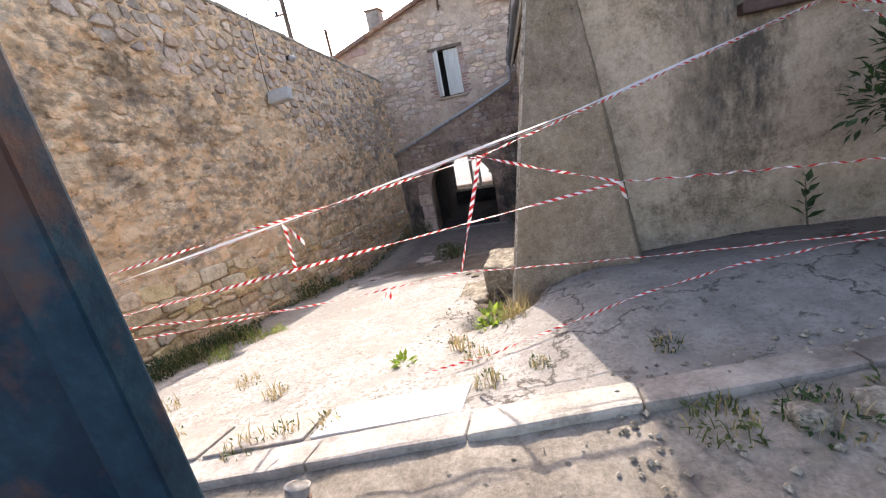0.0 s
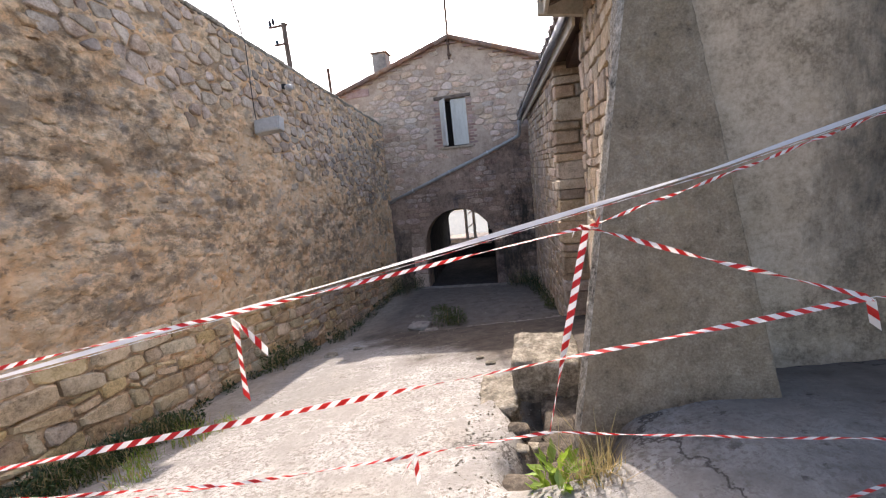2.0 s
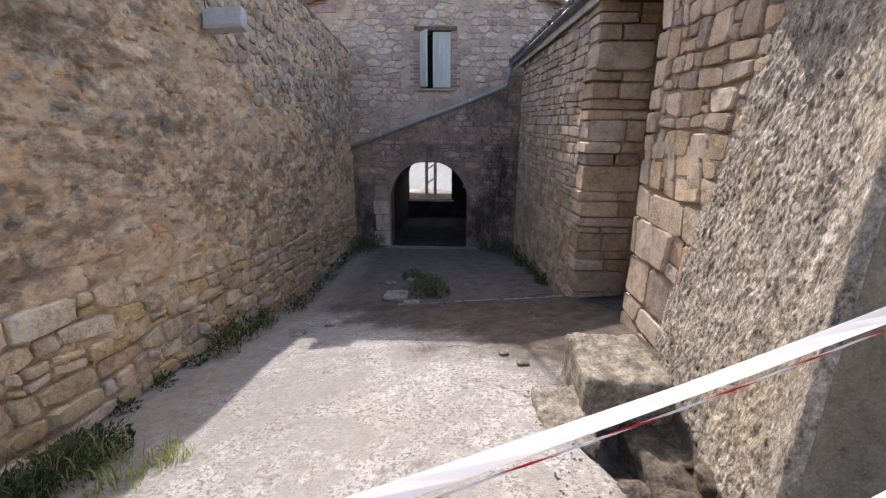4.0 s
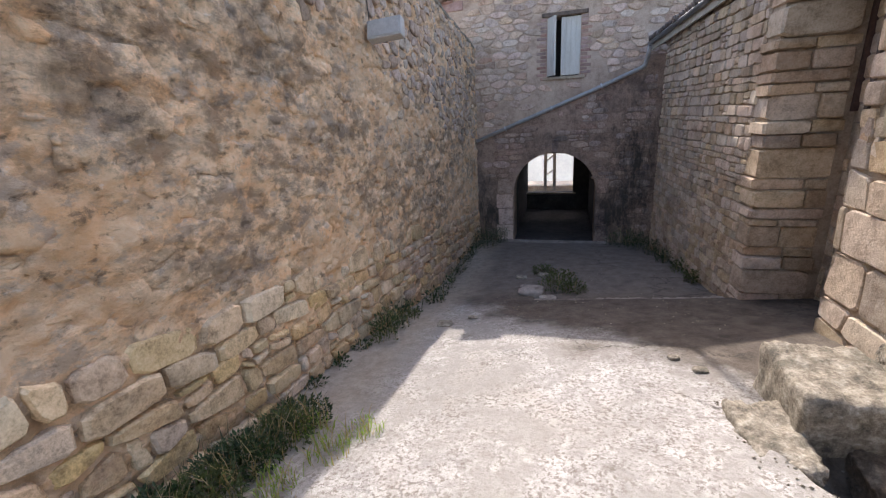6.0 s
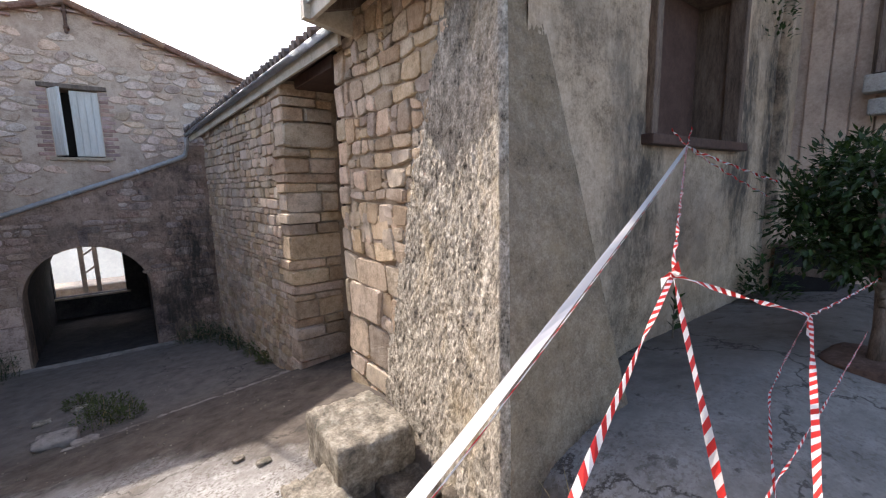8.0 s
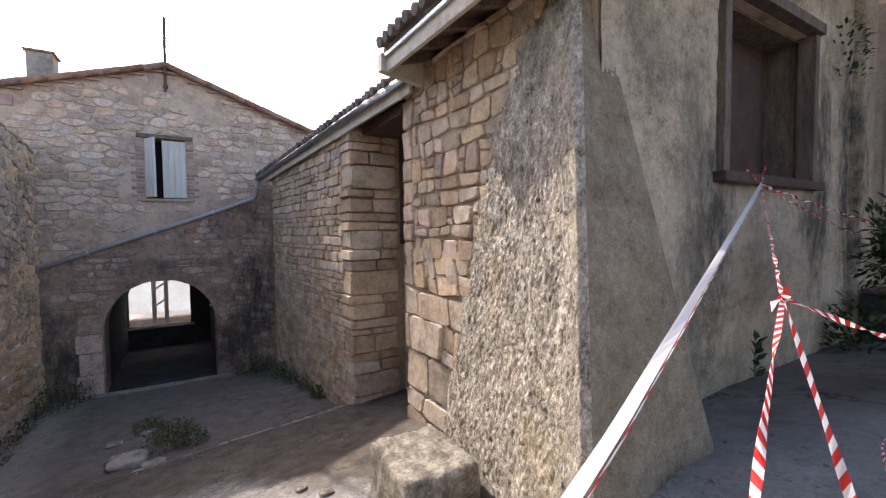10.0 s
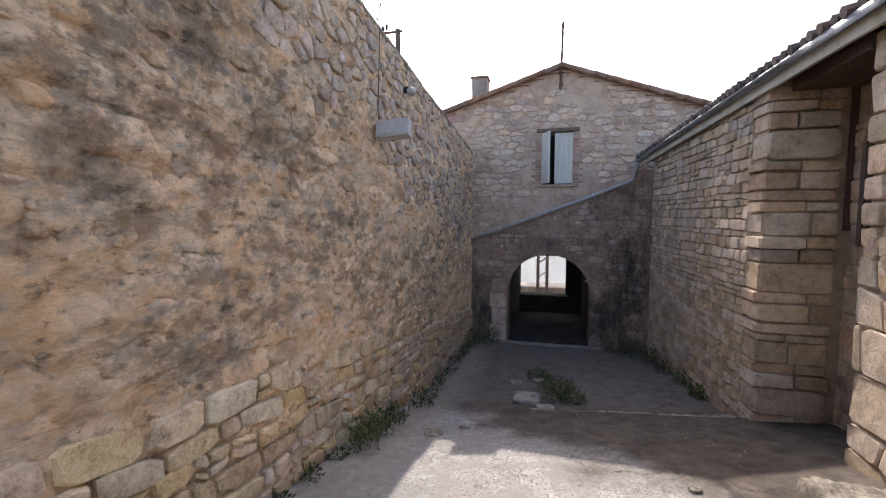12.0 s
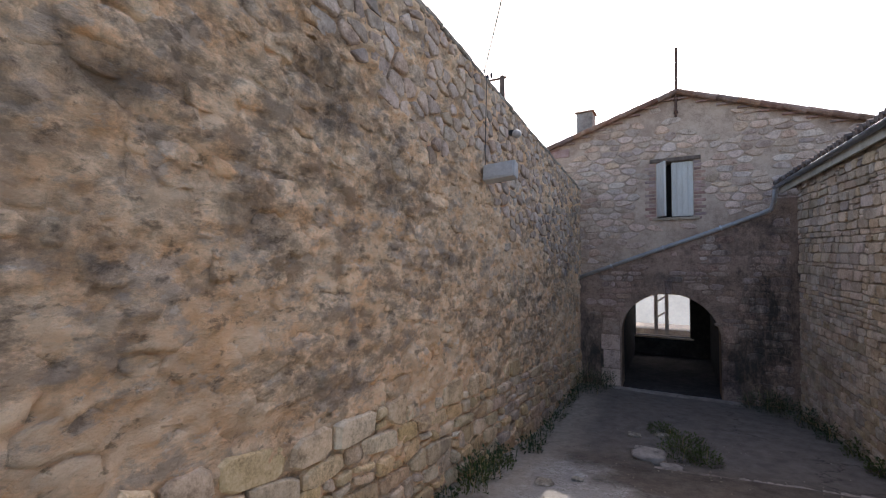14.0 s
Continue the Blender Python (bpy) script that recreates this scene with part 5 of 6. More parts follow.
def piece(x0, x1, t0, t1, z0, z1, bevel, dy):
    bm = bmesh.new()
    bmesh.ops.create_cube(bm, size=1.0, matrix=Matrix.Translation(((x0 + x1) / 2, (t0 + t1) / 2, (z0 + z1) / 2)) @ Matrix.Diagonal((x1 - x0, t1 - t0, z1 - z0, 1)))
    bmesh.ops.bevel(bm, geom=bm.edges[:], offset=bevel, segments=2, affect="EDGES", profile=0.6)
    long = [e for e in bm.edges if abs(e.verts[0].co.x - e.verts[1].co.x) > 0.15]
    bmesh.ops.subdivide_edges(bm, edges=long, cuts=6, use_grid_fill=True)
    return along(bm, dy)


x = -2.4
while x < 5.6:
    w = rng.uniform(0.8, 1.3)
    # Past x 2.2 the stones are darker: dirt plus the building's shade.
    part("kerb_stone", piece(x + 0.002, x + w - 0.002, 0.0, 0.22, -0.30, 0.012, 0.022, 0.14), M_KERB if x < 2.2 else M_DARKC, kerb)
    x += w
for k in range(9):
    x = 3.1 + k * 0.27
    part("broken_kerb_stone", blob(x, kerb_y(x) - 0.2 + rng.uniform(-0.12, 0.12), ground_z(x, kerb_y(x) - 0.2) + 0.01, rng.uniform(0.04, 0.11), rng.uniform(0.04, 0.09), rng.uniform(0.03, 0.08), 0.2, k, 2, 4.0), M_ROCK, kerb, smooth=True)
slabs = [(0.80, 1.64, 0.0), (0.16, 0.76, 0.06), (-0.55, 0.12, 0.1)]
for i, (a, b, _) in enumerate(slabs):
    tagged(link("paving_slab", piece(a, b, 0.235, 0.555, -0.06, 0.014, 0.008, 0.46), M_SLAB if i == 0 else M_KERB), "smooth white stone slab set behind the kerb" if i == 0 else "greyish stone slab set behind the kerb", "slab")
stub = thing("pipe_stub", "grey open steel pipe stub leaning by the kerb", "pipe")
sp = Vector((1.00, 3.13, 1.10))
tp = sp + Vector((0.07, 0.05, 0.27))
bm = tube([sp, tp, tp + Vector((0.001, 0.005, 0.012)), tp + Vector((0.001, 0.005, 0.012)), tp, sp], [0.05, 0.05, 0.054, 0.044, 0.043, 0.043], 20, caps=False)
part("tube", bm, M_PIPE, stub, smooth=True)
part("collar", tube([tp - Vector((0.005, 0.03, 0.07)), tp - Vector((0.003, 0.015, 0.035))], 0.058, 20), M_IRON, stub)
wire = thing("twisted_wire", "short twisted dark wire by the pipe stub", "wire")
part("strand", tube([(1.04, 3.12, 1.18), (1.10, 3.16, 1.24), (1.16, 3.2, 1.19), (1.24, 3.19, 1.21), (1.3, 3.24, 1.17)], 0.008, 6), M_IRON, wire)

# broken edge of the concrete
edge = thing("slab_edge", "broken concrete edge across the lane", "edge", kind="structure")
x = -0.55
while x < 1.95:
    w = rng.uniform(0.12, 0.34)
    part("concrete_lump", blob(x + w / 2, 10.39 + rng.uniform(-0.03, 0.03), alley_z(x, 10.4) - 0.042, w / 2, 0.07, 0.045, 0.15, x * 3, 2, 5.0), M_DARKC, edge, smooth=True)
    x += w * 0.95


# ---- plants ----
def blades(V, F, x, y, z, n, h, spread, rng, wide=0.0035, lean=0.9):
    for _ in range(n):
        a, r = rng.uniform(0, 2 * math.pi), spread * math.sqrt(rng.random())
        bx, by = x + r * math.cos(a), y + r * math.sin(a)
        hh = h * rng.uniform(0.45, 1.1)
        da = rng.uniform(0, 2 * math.pi)
        l = lean * rng.uniform(0.1, 1.0) * hh
        px, py = -math.sin(da) * wide, math.cos(da) * wide
        o = len(V)
        V += [(bx - px, by - py, z), (bx + px, by + py, z), (bx + math.cos(da) * l * 0.35 + px * 0.8, by + math.sin(da) * l * 0.35 + py * 0.8, z + hh * 0.6), (bx + math.cos(da) * l * 0.35 - px * 0.8, by + math.sin(da) * l * 0.35 - py * 0.8, z + hh * 0.6), (bx + math.cos(da) * l, by + math.sin(da) * l, z + hh * 0.95)]
        F += [(o, o + 1, o + 2, o + 3), (o + 3, o + 2, o + 4)]


def leaf(V, F, c, d, up, ln, wd):
    """One pointed leaf, folded along its rib."""
    d, up = Vector(d).normalized(), Vector(up)
    s = d.cross(up)
    s = s.normalized() if s.length > 1e-3 else Vector((1, 0, 0))
    nrm = s.cross(d)
    c = Vector(c)
    o = len(V)
    V += [tuple(c), tuple(c + d * ln * 0.45 + s * wd / 2 + nrm * wd * 0.15), tuple(c + d * ln), tuple(c + d * ln * 0.45 - s * wd / 2 + nrm * wd * 0.15), tuple(c + d * ln * 0.5)]
    F += [(o, o + 1, o + 4), (o + 1, o + 2, o + 4), (o + 2, o + 3, o + 4), (o + 3, o, o + 4)]


def leafy(V, F, x, y, z, n, h, spread, size, rng):
    for _ in range(n):
        a, r = rng.uniform(0, 2 * math.pi), spread * math.sqrt(rng.random())
        zz = z + h * rng.random() * (1 - 0.5 * r / spread)
        d = (math.cos(a) * rng.uniform(0.3, 1), math.sin(a) * rng.uniform(0.3, 1), rng.uniform(-0.3, 0.9))
        leaf(V, F, (x + r * math.cos(a), y + r * math.sin(a), zz), d, (rng.uniform(-0.4, 0.4), rng.uniform(-0.4, 0.4), 1), size * rng.uniform(0.6, 1.3), size * 0.45)


def clump(name, label, x, y, h, spread, rng, nb=60, nl=60, size=0.05, green=M_LEAF, straw=0.3, base=None):
    ob = thing(name, label, "weeds", "weeds along the lane")
    z = (ground_z(x, y) if base is None else base) - 0.01
    if nb:
        V, F = [], []
        blades(V, F, x, y, z, int(nb * (1 - straw)), h, spread, rng)
        tagged(raw("grass", V, F, green, ob), kind="stuff")
        V, F = [], []
        blades(V, F, x, y, z, max(4, int(nb * straw)), h * 1.15, spread, rng, 0.004)
        tagged(raw("dry_grass", V, F, M_STRAW, ob), kind="stuff")
    if nl:
        V, F = [], []
        leafy(V, F, x, y, z, nl, h, spread, size, rng)
        tagged(raw("foliage", V, F, green, ob), kind="stuff")
    return ob


rng = random.Random(77)
clump("weed_clump", "bright green shoots in the gully by the buttress", 1.64, 5.22, 0.36, 0.13, rng, 20, 110, 0.10, M_LEAF_BRIGHT, 0.3, 0.85)
clump("weed_clump", "dry straw-coloured grass by the buttress corner", 1.86, 5.16, 0.34, 0.12, rng, 190, 0, 0.04, M_LEAF, 0.85, 0.92)
clump("weed_clump", "small fig seedling with broad bright leaves", 1.02, 4.62, 0.05, 0.07, rng, 0, 22, 0.08, M_LEAF_BRIGHT)
for x, y, h, s, st in [(0.40, 3.62, 0.16, 0.15, 0.6), (0.60, 3.74, 0.13, 0.10, 0.4), (0.84, 3.80, 0.12, 0.10, 0.4), (1.74, 4.12, 0.16, 0.12, 0.7), (1.62, 4.5, 0.14, 0.12, 0.7), (2.05, 4.25, 0.08, 0.08, 0.5), (0.10, 4.3, 0.18, 0.12, 0.9), (-0.4, 4.6, 0.16, 0.14, 0.9), (1.45, 4.75, 0.2, 0.12, 0.85), (-0.9, 4.2, 0.16, 0.16, 0.8), (-0.3, 3.75, 0.14, 0.12, 0.7)]:
    clump("weed_clump", "sparse dry weeds in the paving joints", x, y, h * 0.65, s * 0.85, rng, 40, 22, 0.03, M_LEAF, st)
for k in range(8):
    x = 2.8 + k * 0.36
    clump("weed_clump", "dull dry weeds among the broken kerb stones", x, kerb_y(x) + rng.uniform(-0.25, 0.0), 0.08 * rng.uniform(0.6, 1.4), 0.15, rng, 60, 70, 0.04, M_DARKLEAF if k % 2 else M_LEAF, 0.4)
for x, y, h, s in [(3.62, 3.75, 0.09, 0.12), (4.0, 3.85, 0.12, 0.14), (4.4, 3.95, 0.12, 0.16), (2.75, 4.25, 0.07, 0.08)]:
    clump("weed_clump", "low green weeds along the broken kerb", x, y, h, s, rng, 40, 46, 0.032, M_LEAF, 0.45)
for i in range(9):
    y = 4.55 + i * 0.25 + rng.uniform(-0.08, 0.08)
    clump("weed_clump", "dense dark green weeds at the wall foot", -2.20 + rng.uniform(-0.08, 0.16), y, 0.23 * rng.uniform(0.6, 1.2), 0.24, rng, 150, 480, 0.045, M_LEAF if i % 3 == 1 else M_DARKLEAF, 0.35)
for i in range(0, 8, 2):
    clump("weed_clump", "scattered low weeds at the wall foot", -2.40 + rng.uniform(0, 0.08), 6.75 + i * 0.22 + rng.uniform(-0.06, 0.06), 0.12 * rng.uniform(0.7, 1.4), 0.10, rng, 14, 70, 0.045, M_LEAF if i % 2 else M_DARKLEAF, 0.2)
for i, y in enumerate((8.35, 8.6, 8.85, 9.25, 9.6, 10.3)):
    clump("weed_clump", "bushy weeds growing at the wall foot", -2.28 + rng.uniform(-0.06, 0.14), y, (0.46 if y < 9.0 else 0.26) * rng.uniform(0.75, 1.15), 0.17, rng, 30, 110, 0.06, M_LEAF if i % 3 == 0 else M_DARKLEAF, 0.2)
for i in range(9):
    clump("weed_clump", "shaded weeds at the wall foot", -2.30 + rng.uniform(-0.06, 0.1), 10.9 + i * 0.42 + rng.uniform(-0.1, 0.1), 0.20 * rng.uniform(0.7, 1.4), 0.14, rng, 10, 50, 0.06, M_DARKLEAF, 0.1)
for x, y in [(-1.62, 6.15), (-1.5, 6.45), (-1.75, 5.8), (-1.55, 5.5), (-1.9, 6.4)]:
    clump("weed_clump", "light green grass tuft beside the wall weeds", x, y, 0.14, 0.15, rng, 90, 20, 0.03, M_LEAF_BRIGHT, 0.35)
for x, y, h, s in [(-0.25, 11.35, 0.30, 0.26), (0.05, 11.2, 0.22, 0.2), (-0.15, 11.8, 0.22, 0.25), (-0.5, 12.3, 0.16, 0.2), (-2.1, 14.6, 0.5, 0.3), (-1.85, 15.3, 0.55, 0.22), (-2.3, 15.0, 0.6, 0.25), (1.2, 15.2, 0.4, 0.3), (1.6, 14.7, 0.45, 0.28), (1.78, 13.8, 0.35, 0.2), (1.85, 13.0, 0.28, 0.18), (1.95, 12.2, 0.25, 0.16), (2.0, 11.6, 0.22, 0.14), (1.55, 15.3, 0.5, 0.25)]:
    clump("weed_clump", "shady weed patch in the lower lane", x, y, h * 1.15, s * 1.15, rng, 20, 330, 0.05, M_LEAF if abs(y - 11.5) < 1 else M_DARKLEAF, 0.1)
sap = thing("sapling", "broad-leaved dark green sapling growing against the rendered wall", "sapling")
sz = ground_z(4.27, 5.95)
part("stem", tube([(4.29, 5.96, sz - 0.03), (4.26, 5.95, sz + 0.2), (4.24, 5.94, sz + 0.42)], [0.008, 0.006, 0.004], 6), M_BARK, sap)
V, F = [], []
for k in range(13):
    a, h = k * 2.4, 0.08 + 0.028 * k
    leaf(V, F, (4.26, 5.95, sz + h), (math.cos(a), 0.5 * math.sin(a) - 0.3, 0.55 + 0.03 * k), (0, -0.4, 1), rng.uniform(0.10, 0.16), 0.055)
tagged(raw("foliage", V, F, M_DARKLEAF, sap), kind="stuff")
clump("wall_plant", "dark self-sown shrub at the end of the wall", 6.3, 5.85, 0.7, 0.3, rng, 0, 260, 0.10, M_DARKLEAF)
clump("wall_plant", "ferny growth high on the wall end", 6.5, 6.05, 0.9, 0.2, rng, 0, 160, 0.08, M_DARKLEAF, base=4.3)


def tree(x, y, z0, label):
    ob = thing("evergreen_tree", label, "tree")
    rng = random.Random(4)
    part("trunk", tube([(x, y, z0), (x + 0.03, y, z0 + 0.3), (x + 0.08, y + 0.03, z0 + 0.7), (x + 0.18, y + 0.1, z0 + 1.3)], [0.055, 0.042, 0.036, 0.02], 10), M_WOOD, ob, smooth=True)
    for k in range(6):
        a = k * 1.05
        part("limb", tube([(x, y, z0 + 0.45 + 0.06 * k), (x + 0.16 + 0.25 * math.cos(a), y + 0.06 + 0.25 * math.sin(a), z0 + 0.9 + 0.08 * k), (x + 0.3 + 0.4 * math.cos(a), y + 0.14 + 0.4 * math.sin(a), z0 + 1.4)], [0.026, 0.018, 0.008], 7), M_BARK, ob, smooth=True)
    V, F = [], []
    for _ in range(96):
        d = Vector((rng.gauss(0, 1), rng.gauss(0, 1), rng.gauss(0, 1))).normalized()
        r = rng.uniform(0.25, 1.0) ** 0.6
        w = 1 + 0.35 * fbm(d.x, d.y, d.z, 1.6, 2)
        c = Vector((x + 0.22 + 0.54 * w * r * d.x, y + 0.16 + 0.56 * w * r * d.y, z0 + 1.18 + 0.54 * w * r * d.z - 0.12 * (d.x * d.x + d.y * d.y)))
        for _ in range(75):
            d = Vector((rng.gauss(0, 1), rng.gauss(0, 1), rng.gauss(0, 1))).normalized()
            leaf(V, F, c + d * rng.uniform(0.04, 0.20), d + Vector((0, 0, rng.uniform(-0.5, 0.3))), (rng.uniform(-0.5, 0.5), rng.uniform(-0.5, 0.5), 1), rng.uniform(0.05, 0.09), 0.034)
    tagged(raw("crown", V, F, M_DARKLEAF, ob), kind="stuff")
    return ob


TX, TY = 4.42, 4.66
tree(TX, TY, ground_z(TX, TY) - 0.02, "dense dark green evergreen tree on the raised apron")
bed = blob(TX + 0.05, TY, ground_z(TX, TY), 0.33, 0.28, 0.06, 0.08, 2, 4, 3.0)
tagged(link("planting_bed", bed, mat("red_soil", [(0.06, 0.035, 0.025), (0.11, 0.065, 0.045), (0.16, 0.10, 0.075)], 6, 40, 0.95, 0.8), smooth=True), "raised bed of reddish soil round the tree", "planting bed")

# ---- barrier tape ----
def ribbon(name, pts, parent, width=0.05, turns=0.0, sag=0.03, piece=0.03, tilt=0.4, cols=(0, 1)):
    """A twisted red and white tape through the points."""
    P = []
    for a, b in zip(pts, pts[1:]):
        a, b = Vector(a), Vector(b)
        n = max(2, int((b - a).length / piece))
        for i in range(n + (1 if b == Vector(pts[-1]) else 0)):
            t = i / n
            P.append(a.lerp(b, t) - Vector((0, 0, sag * (b - a).length * 0.25 * 4 * t * (1 - t))))
    V, F, S = [], [], []
    for i, p in enumerate(P):
        d = (P[min(i + 1, len(P) - 1)] - P[max(i - 1, 0)]).normalized()
        side = d.cross(Vector((0, 0, 1)))
        side = side.normalized() if side.length > 0.05 else Vector((1, 0, 0))
        up = side.cross(d)
        a = tilt + turns * 2 * math.pi * i / len(P) + 0.35 * math.sin(i * 0.37)
        w = (up * math.cos(a) + side * math.sin(a)) * width / 2
        skew = d * piece * 0.45
        V += [tuple(p - w - skew), tuple(p + w + skew)]
        if i:
            o = 2 * i
            F.append((o - 2, o, o + 1, o - 1))
            S.append(cols[i % len(cols)])
    me = raw(name, V, F, [M_RED, M_WHITE], parent, slots=S)
    mod = me.modifiers.new("thickness", "SOLIDIFY")
    mod.thickness = 0.0012
    return me


WJ = (4.33, 5.96, 3.02)
K1, K2, K3 = (1.80, 4.88, 2.42), (2.64, 4.68, 2.15), (1.60, 4.58, 1.72)
LA = (-2.44, 3.62, 1.80)
AP = [WJ, (2.47, 5.36, 2.58), (0.795, 4.765, 2.292), (0.0, 4.50, 2.17), LA]


def tape(label, lines):
    ob = thing("barrier_tape", label, "barrier tape", "red and white tapes across the lane")
    for pts, kw in lines:
        ribbon("strip", pts, ob, **kw)
    return ob


tape("broad folded white barrier tape with a red edge", [(AP, dict(width=0.026, turns=0.10, sag=0.004, piece=0.10, tilt=0.9, cols=(1, 1))), ([(p[0], p[1] - 0.012, p[2] - 0.016) for p in AP], dict(width=0.003, turns=0.10, sag=0.004, piece=0.05, tilt=0.5, cols=(1, 0, 1)))])
tape("twisted red and white barrier tape with a knot", [([WJ, K1], dict(width=0.015, turns=7, sag=0.01, piece=0.03)), ([K1, (-2.44, 3.46, 1.98)], dict(width=0.015, turns=3, sag=0.012)), ([(K1[0] - 0.05, K1[1], K1[2] - 0.02), K1, (K1[0] + 0.05, K1[1], K1[2] + 0.02)], dict(width=0.04, turns=1, sag=0.0, piece=0.03))])
tape("hanging red and white tape strip below a knot", [([K1, K3], dict(width=0.027, turns=0.4, sag=0.0))])
tape("red and white tape joining two knots", [([K1, K2], dict(width=0.019, turns=1.5, sag=0.02, piece=0.03)), ([K2, (K2[0] + 0.02, K2[1], K2[2] - 0.10)], dict(width=0.025, sag=0.0))])
tape("red and white tape slung across the lane", [([K2, (-2.44, 3.48, 1.77)], dict(width=0.019, turns=1.2, sag=0.008))])
tape("low slack red and white tape across the lane", [([K3, (-2.44, 3.55, 1.76)], dict(width=0.012, turns=4, sag=0.05)), ([(0.45, 4.29, 1.69), (-2.44, 3.56, 1.93)], dict(width=0.012, turns=4, sag=0.0)), ([K3, (TX - 0.05, TY + 0.05, 1.66)], dict(width=0.009, turns=6, sag=0.03))])
tape("thin twisted tape running to the tree", [([K2, (TX, TY + 0.02, 2.05)], dict(width=0.014, turns=9, sag=0.02, piece=0.035))])
tape("tape running from the window to the tree crown", [([WJ, (TX + 0.55, TY + 0.75, 2.68)], dict(width=0.024, turns=5, sag=0.05)), ([WJ, (TX + 0.35, TY + 0.8, 2.58)], dict(width=0.018, turns=6, sag=0.08))])
tape("tape ends hooked over the window sill", [([WJ, (4.12, 6.0, 3.16)], dict(width=0.018, turns=2, sag=0.0, piece=0.03)), ([WJ, (4.50, 6.0, 3.20)], dict(width=0.018, turns=2, sag=0.0, piece=0.03))])
tape("short torn tape ends hanging from the tape", [([(0.44, 4.52, 2.22), (0.435, 4.51, 1.90)], dict(width=0.028, turns=0.06, sag=0.0, tilt=1.45)), ([(0.44, 4.52, 2.22), (0.53, 4.56, 2.07)], dict(width=0.024, turns=0.3, sag=0.0, tilt=1.2)), ([(1.115, 4.456, 1.705), (1.12, 4.45, 1.60)], dict(width=0.018, turns=0.05, sag=0.0, tilt=1.4)), ([(1.115, 4.456, 1.705), (1.06, 4.44, 1.62)], dict(width=0.015, turns=0.1, sag=0.0, tilt=1.4))])
gpts = [(x, y, ground_z(x, y) + 0.03) for x, y in ((1.25, 4.30), (1.75, 4.46), (2.3, 4.62), (2.8, 4.8), (3.4, 4.98), (4.0, 5.05), (5.2, 5.2))]
tape("dirty tape lying slack on the concrete apron", [(gpts, dict(width=0.014, turns=6, sag=0.0))])

# ---- blue gate leaf by the road ----
gate = thing("steel_gate", "blue painted steel gate leaf with rusty seams", "gate")
GP = Vector((1.76, 2.31, 0))
gm = Matrix.Translation((GP.x, GP.y, 0)) @ Matrix.Rotation(radians(196), 4, "Z")
part("edge_tube", box(0.0, 0.05, -0.02, 0.03, 1.16, 3.45, 0.006, gm), M_BLUE, gate)
part("panel", box(0.052, 1.10, -0.002, 0.012, 1.20, 3.42, 0.002, gm), M_BLUE, gate)
part("edge_tube", box(1.102, 1.15, -0.02, 0.03, 1.16, 3.45, 0.006, gm), M_BLUE, gate)
for z in (1.22, 2.3, 3.37):
    part("cross_rail", box(0.052, 1.10, 0.014, 0.045, z, z + 0.045, 0.005, gm), M_BLUE, gate)
part("post", tube([tuple(gm @ Vector((1.22, 0.0, 1.0))), tuple(gm @ Vector((1.22, 0.0, 3.55)))], 0.05, 14), M_BLUE, gate)

# ---- floodlight, camera, poles, wires ----
lamp = thing("floodlight", "pale grey floodlight on a bracket on the stone wall", "floodlight")
lm = Matrix.Translation((-2.24, 9.36, 3.71)) @ Matrix.Rotation(radians(-18), 4, "X") @ Matrix.Rotation(radians(-4), 4, "Y")
part("housing", box(-0.22, 0.22, -0.05, 0.09, -0.115, 0.115, 0.02, lm), M_LAMP, lamp)
part("glass", box(-0.19, 0.19, -0.056, -0.051, -0.09, 0.09, 0.004, lm), M_LAMP, lamp, "dusty pale lamp glass")
part("bracket", tube([(-2.49, 9.42, 3.62), (-2.40, 9.46, 3.60), (-2.24, 9.40, 3.58)], 0.014, 8), M_IRON, lamp)
part("cable", tube([(-2.45, 9.40, 3.60), (-2.45, 9.38, 4.0), (-2.44, 9.40, 4.5), (-2.44, 9.44, 5.0), (-2.5, 9.46, 5.14)], 0.006, 6), M_BLACK, lamp)
cctv = thing("wall_camera", "small dark dome fitting on the stone wall", "camera")
part("bracket", box(-2.49, -2.40, 10.38, 10.46, 4.46, 4.54, 0.008), M_BLACK, cctv)
part("dome", blob(-2.36, 10.40, 4.47, 0.07, 0.07, 0.06, 0.0, 1, 2, 2.2), M_LAMP, cctv, smooth=True)
pole = thing("utility_pole", "grey utility pole with insulators behind the wall", "utility pole")
part("pole_shaft", tube([(-3.38, 12.5, -1.0), (-3.38, 12.5, 6.33)], [0.075, 0.055], 10), M_WOOD, pole)
part("cross_arm", box(-3.74, -3.28, 12.48, 12.52, 6.27, 6.31, 0.006), M_IRON, pole)
part("cross_arm", box(-3.62, -3.30, 12.40, 12.43, 5.86, 5.90, 0.006), M_IRON, pole)
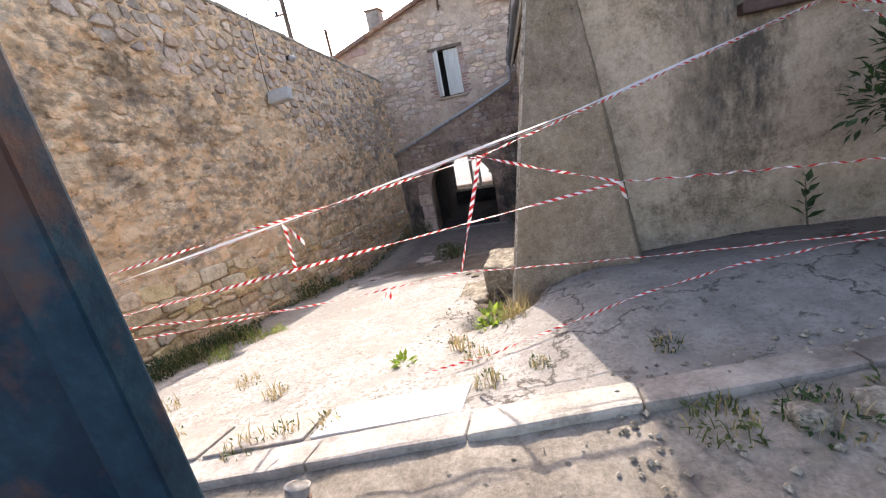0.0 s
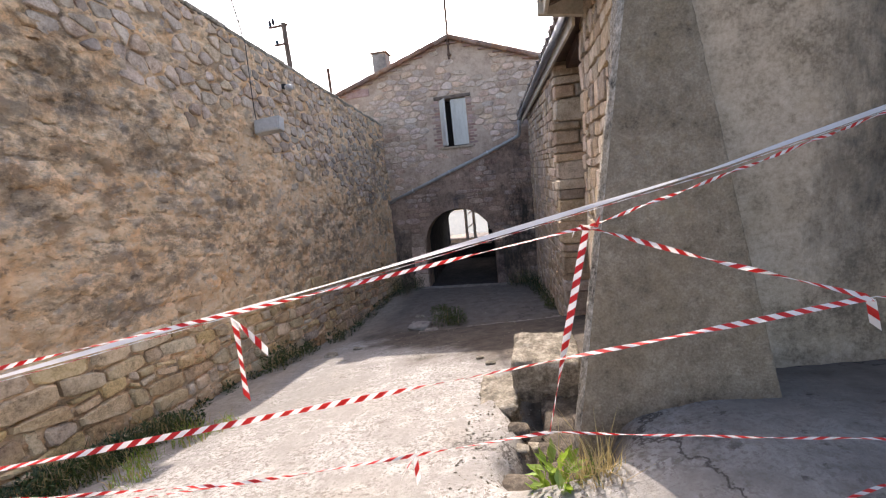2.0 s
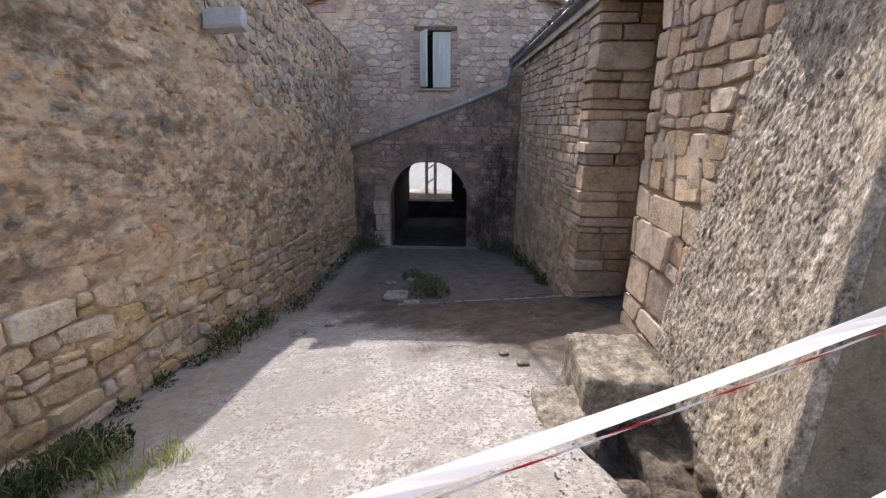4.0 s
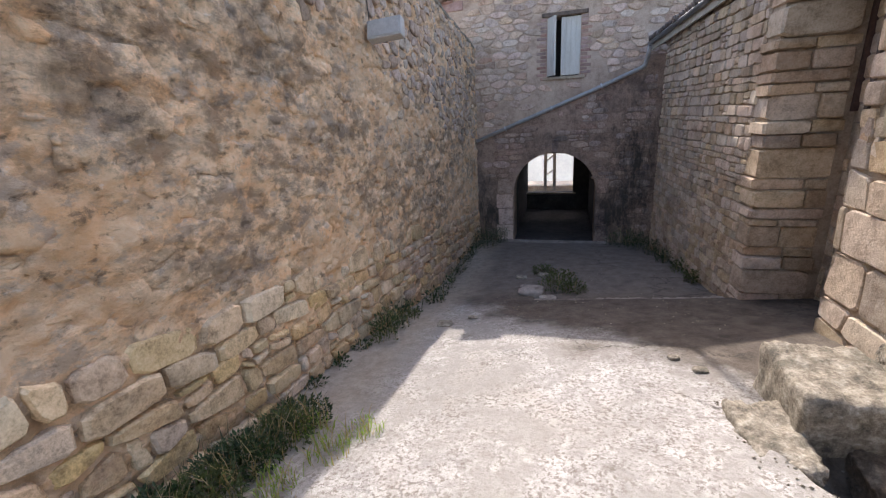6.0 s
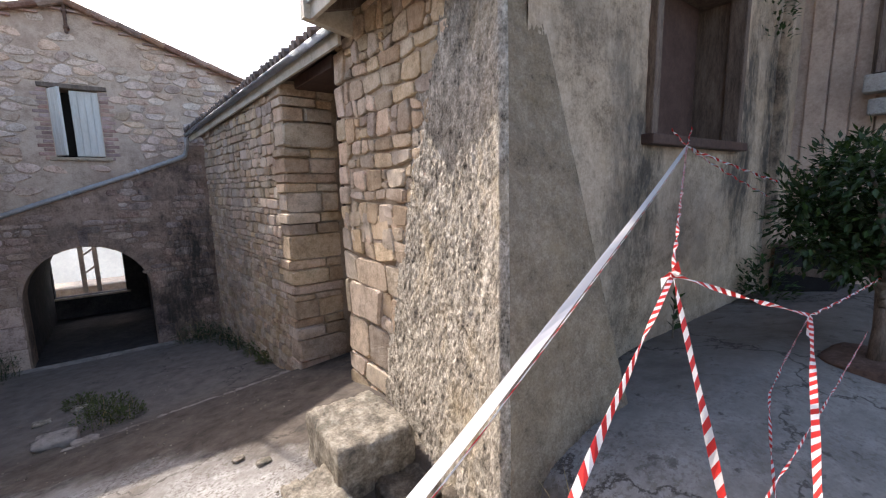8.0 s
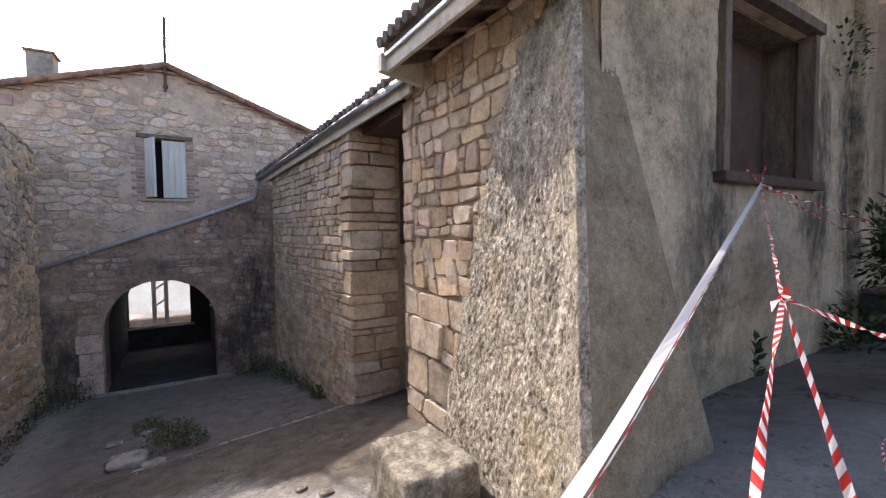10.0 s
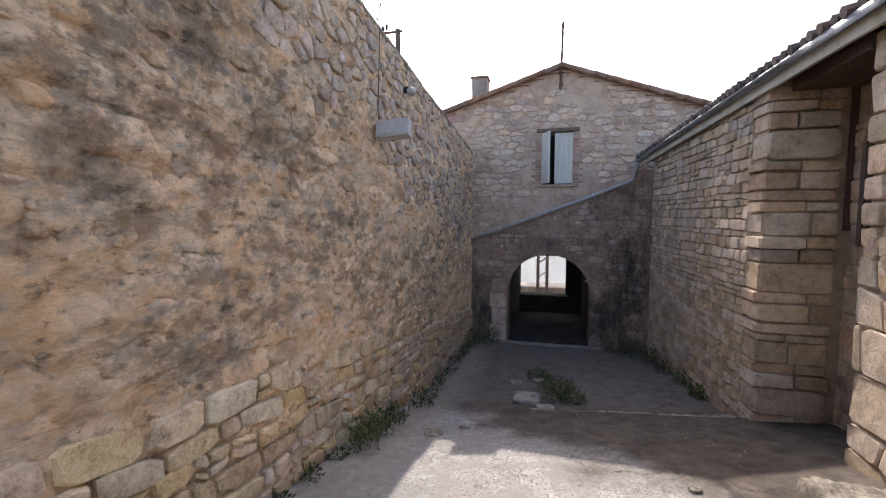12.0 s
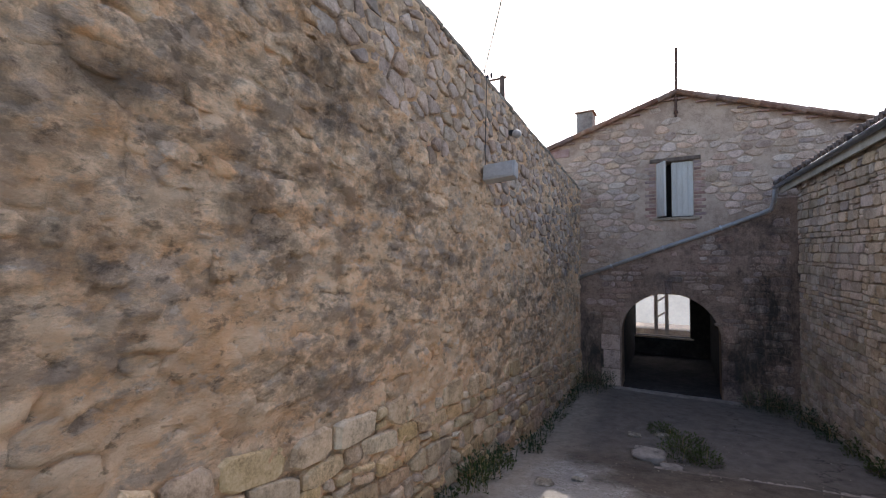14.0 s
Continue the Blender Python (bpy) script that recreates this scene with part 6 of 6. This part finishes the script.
for x, z in ((-3.70, 6.37), (-3.62, 6.40), (-3.60, 5.95)):
    part("insulator", blob(x, 12.5, z, 0.03, 0.03, 0.07, 0.0, 1, 2, 2.2), M_BLUE, pole, smooth=True)
mast2 = thing("utility_pole", "short dark pole beyond the wall", "utility pole")
part("pole_shaft", tube([(-4.4, 16.9, 3.0), (-4.4, 16.9, 6.45)], 0.05, 8), M_IRON, mast2)
WIRE_FOOT, WIRE_END = (-2.50, 9.5, 5.12), (9.43, -11.3, 6.2)
wires = thing("overhead_wire", "thin black overhead wires crossing the sky", "wire")
for a, b in ((WIRE_FOOT, WIRE_END), ((-3.70, 12.5, 6.40), (-12, 8.0, 7.2))):
    A, B = Vector(a), Vector(b)
    part("strand", tube([tuple(A.lerp(B, t) - Vector((0, 0, 0.3 * t * (1 - t)))) for t in [i / 12 for i in range(13)]], 0.009, 5), M_BLACK, wires)

# ---- yard beyond the passage ----
yard = thing("plastic_shelter", "milky plastic sheeting on a timber frame beyond the passage", "shelter")
# Sheet reaches far above the opening to block sun from the passage floor.
skin("sheet", lambda u, v, w: (u, 23.2 - w, v), -4.5, 3.0, -0.3, 4.2, 0.12, 0.05, M_SHEET, yard, sc=1.2)
for x in (-2.2, 1.0):
    part("post", box(x, x + 0.10, 22.9, 23.0, -0.9, 4.2, 0.01), M_WOOD, yard)
for x in (-0.98, -0.64):
    part("post", box(x, x + 0.12, 21.0, 21.1, -0.9, 4.2, 0.01), M_PIPE, yard)
for z in (0.25, 0.8, 1.35):
    part("rung", tube([(-0.9, 21.05, z), (-0.6, 21.05, z + 0.22)], 0.03, 6), M_PIPE, yard)
part("rail", box(-4.5, 3.0, 22.86, 22.898, 0.9, 0.98, 0.01), M_FASCIA, yard)
part("low_wall", box(-4.5, 3.0, 22.2, 22.5, -1.0, -0.35, 0.03), M_KERB, yard)
for x in (-1.75, 0.25):
    clump("wall_plant", "yellow-green bush in the yard beyond the passage", x, 21.3, 0.9, 0.3, rng, 30, 120, 0.07, M_LEAF_BRIGHT, 0.3)
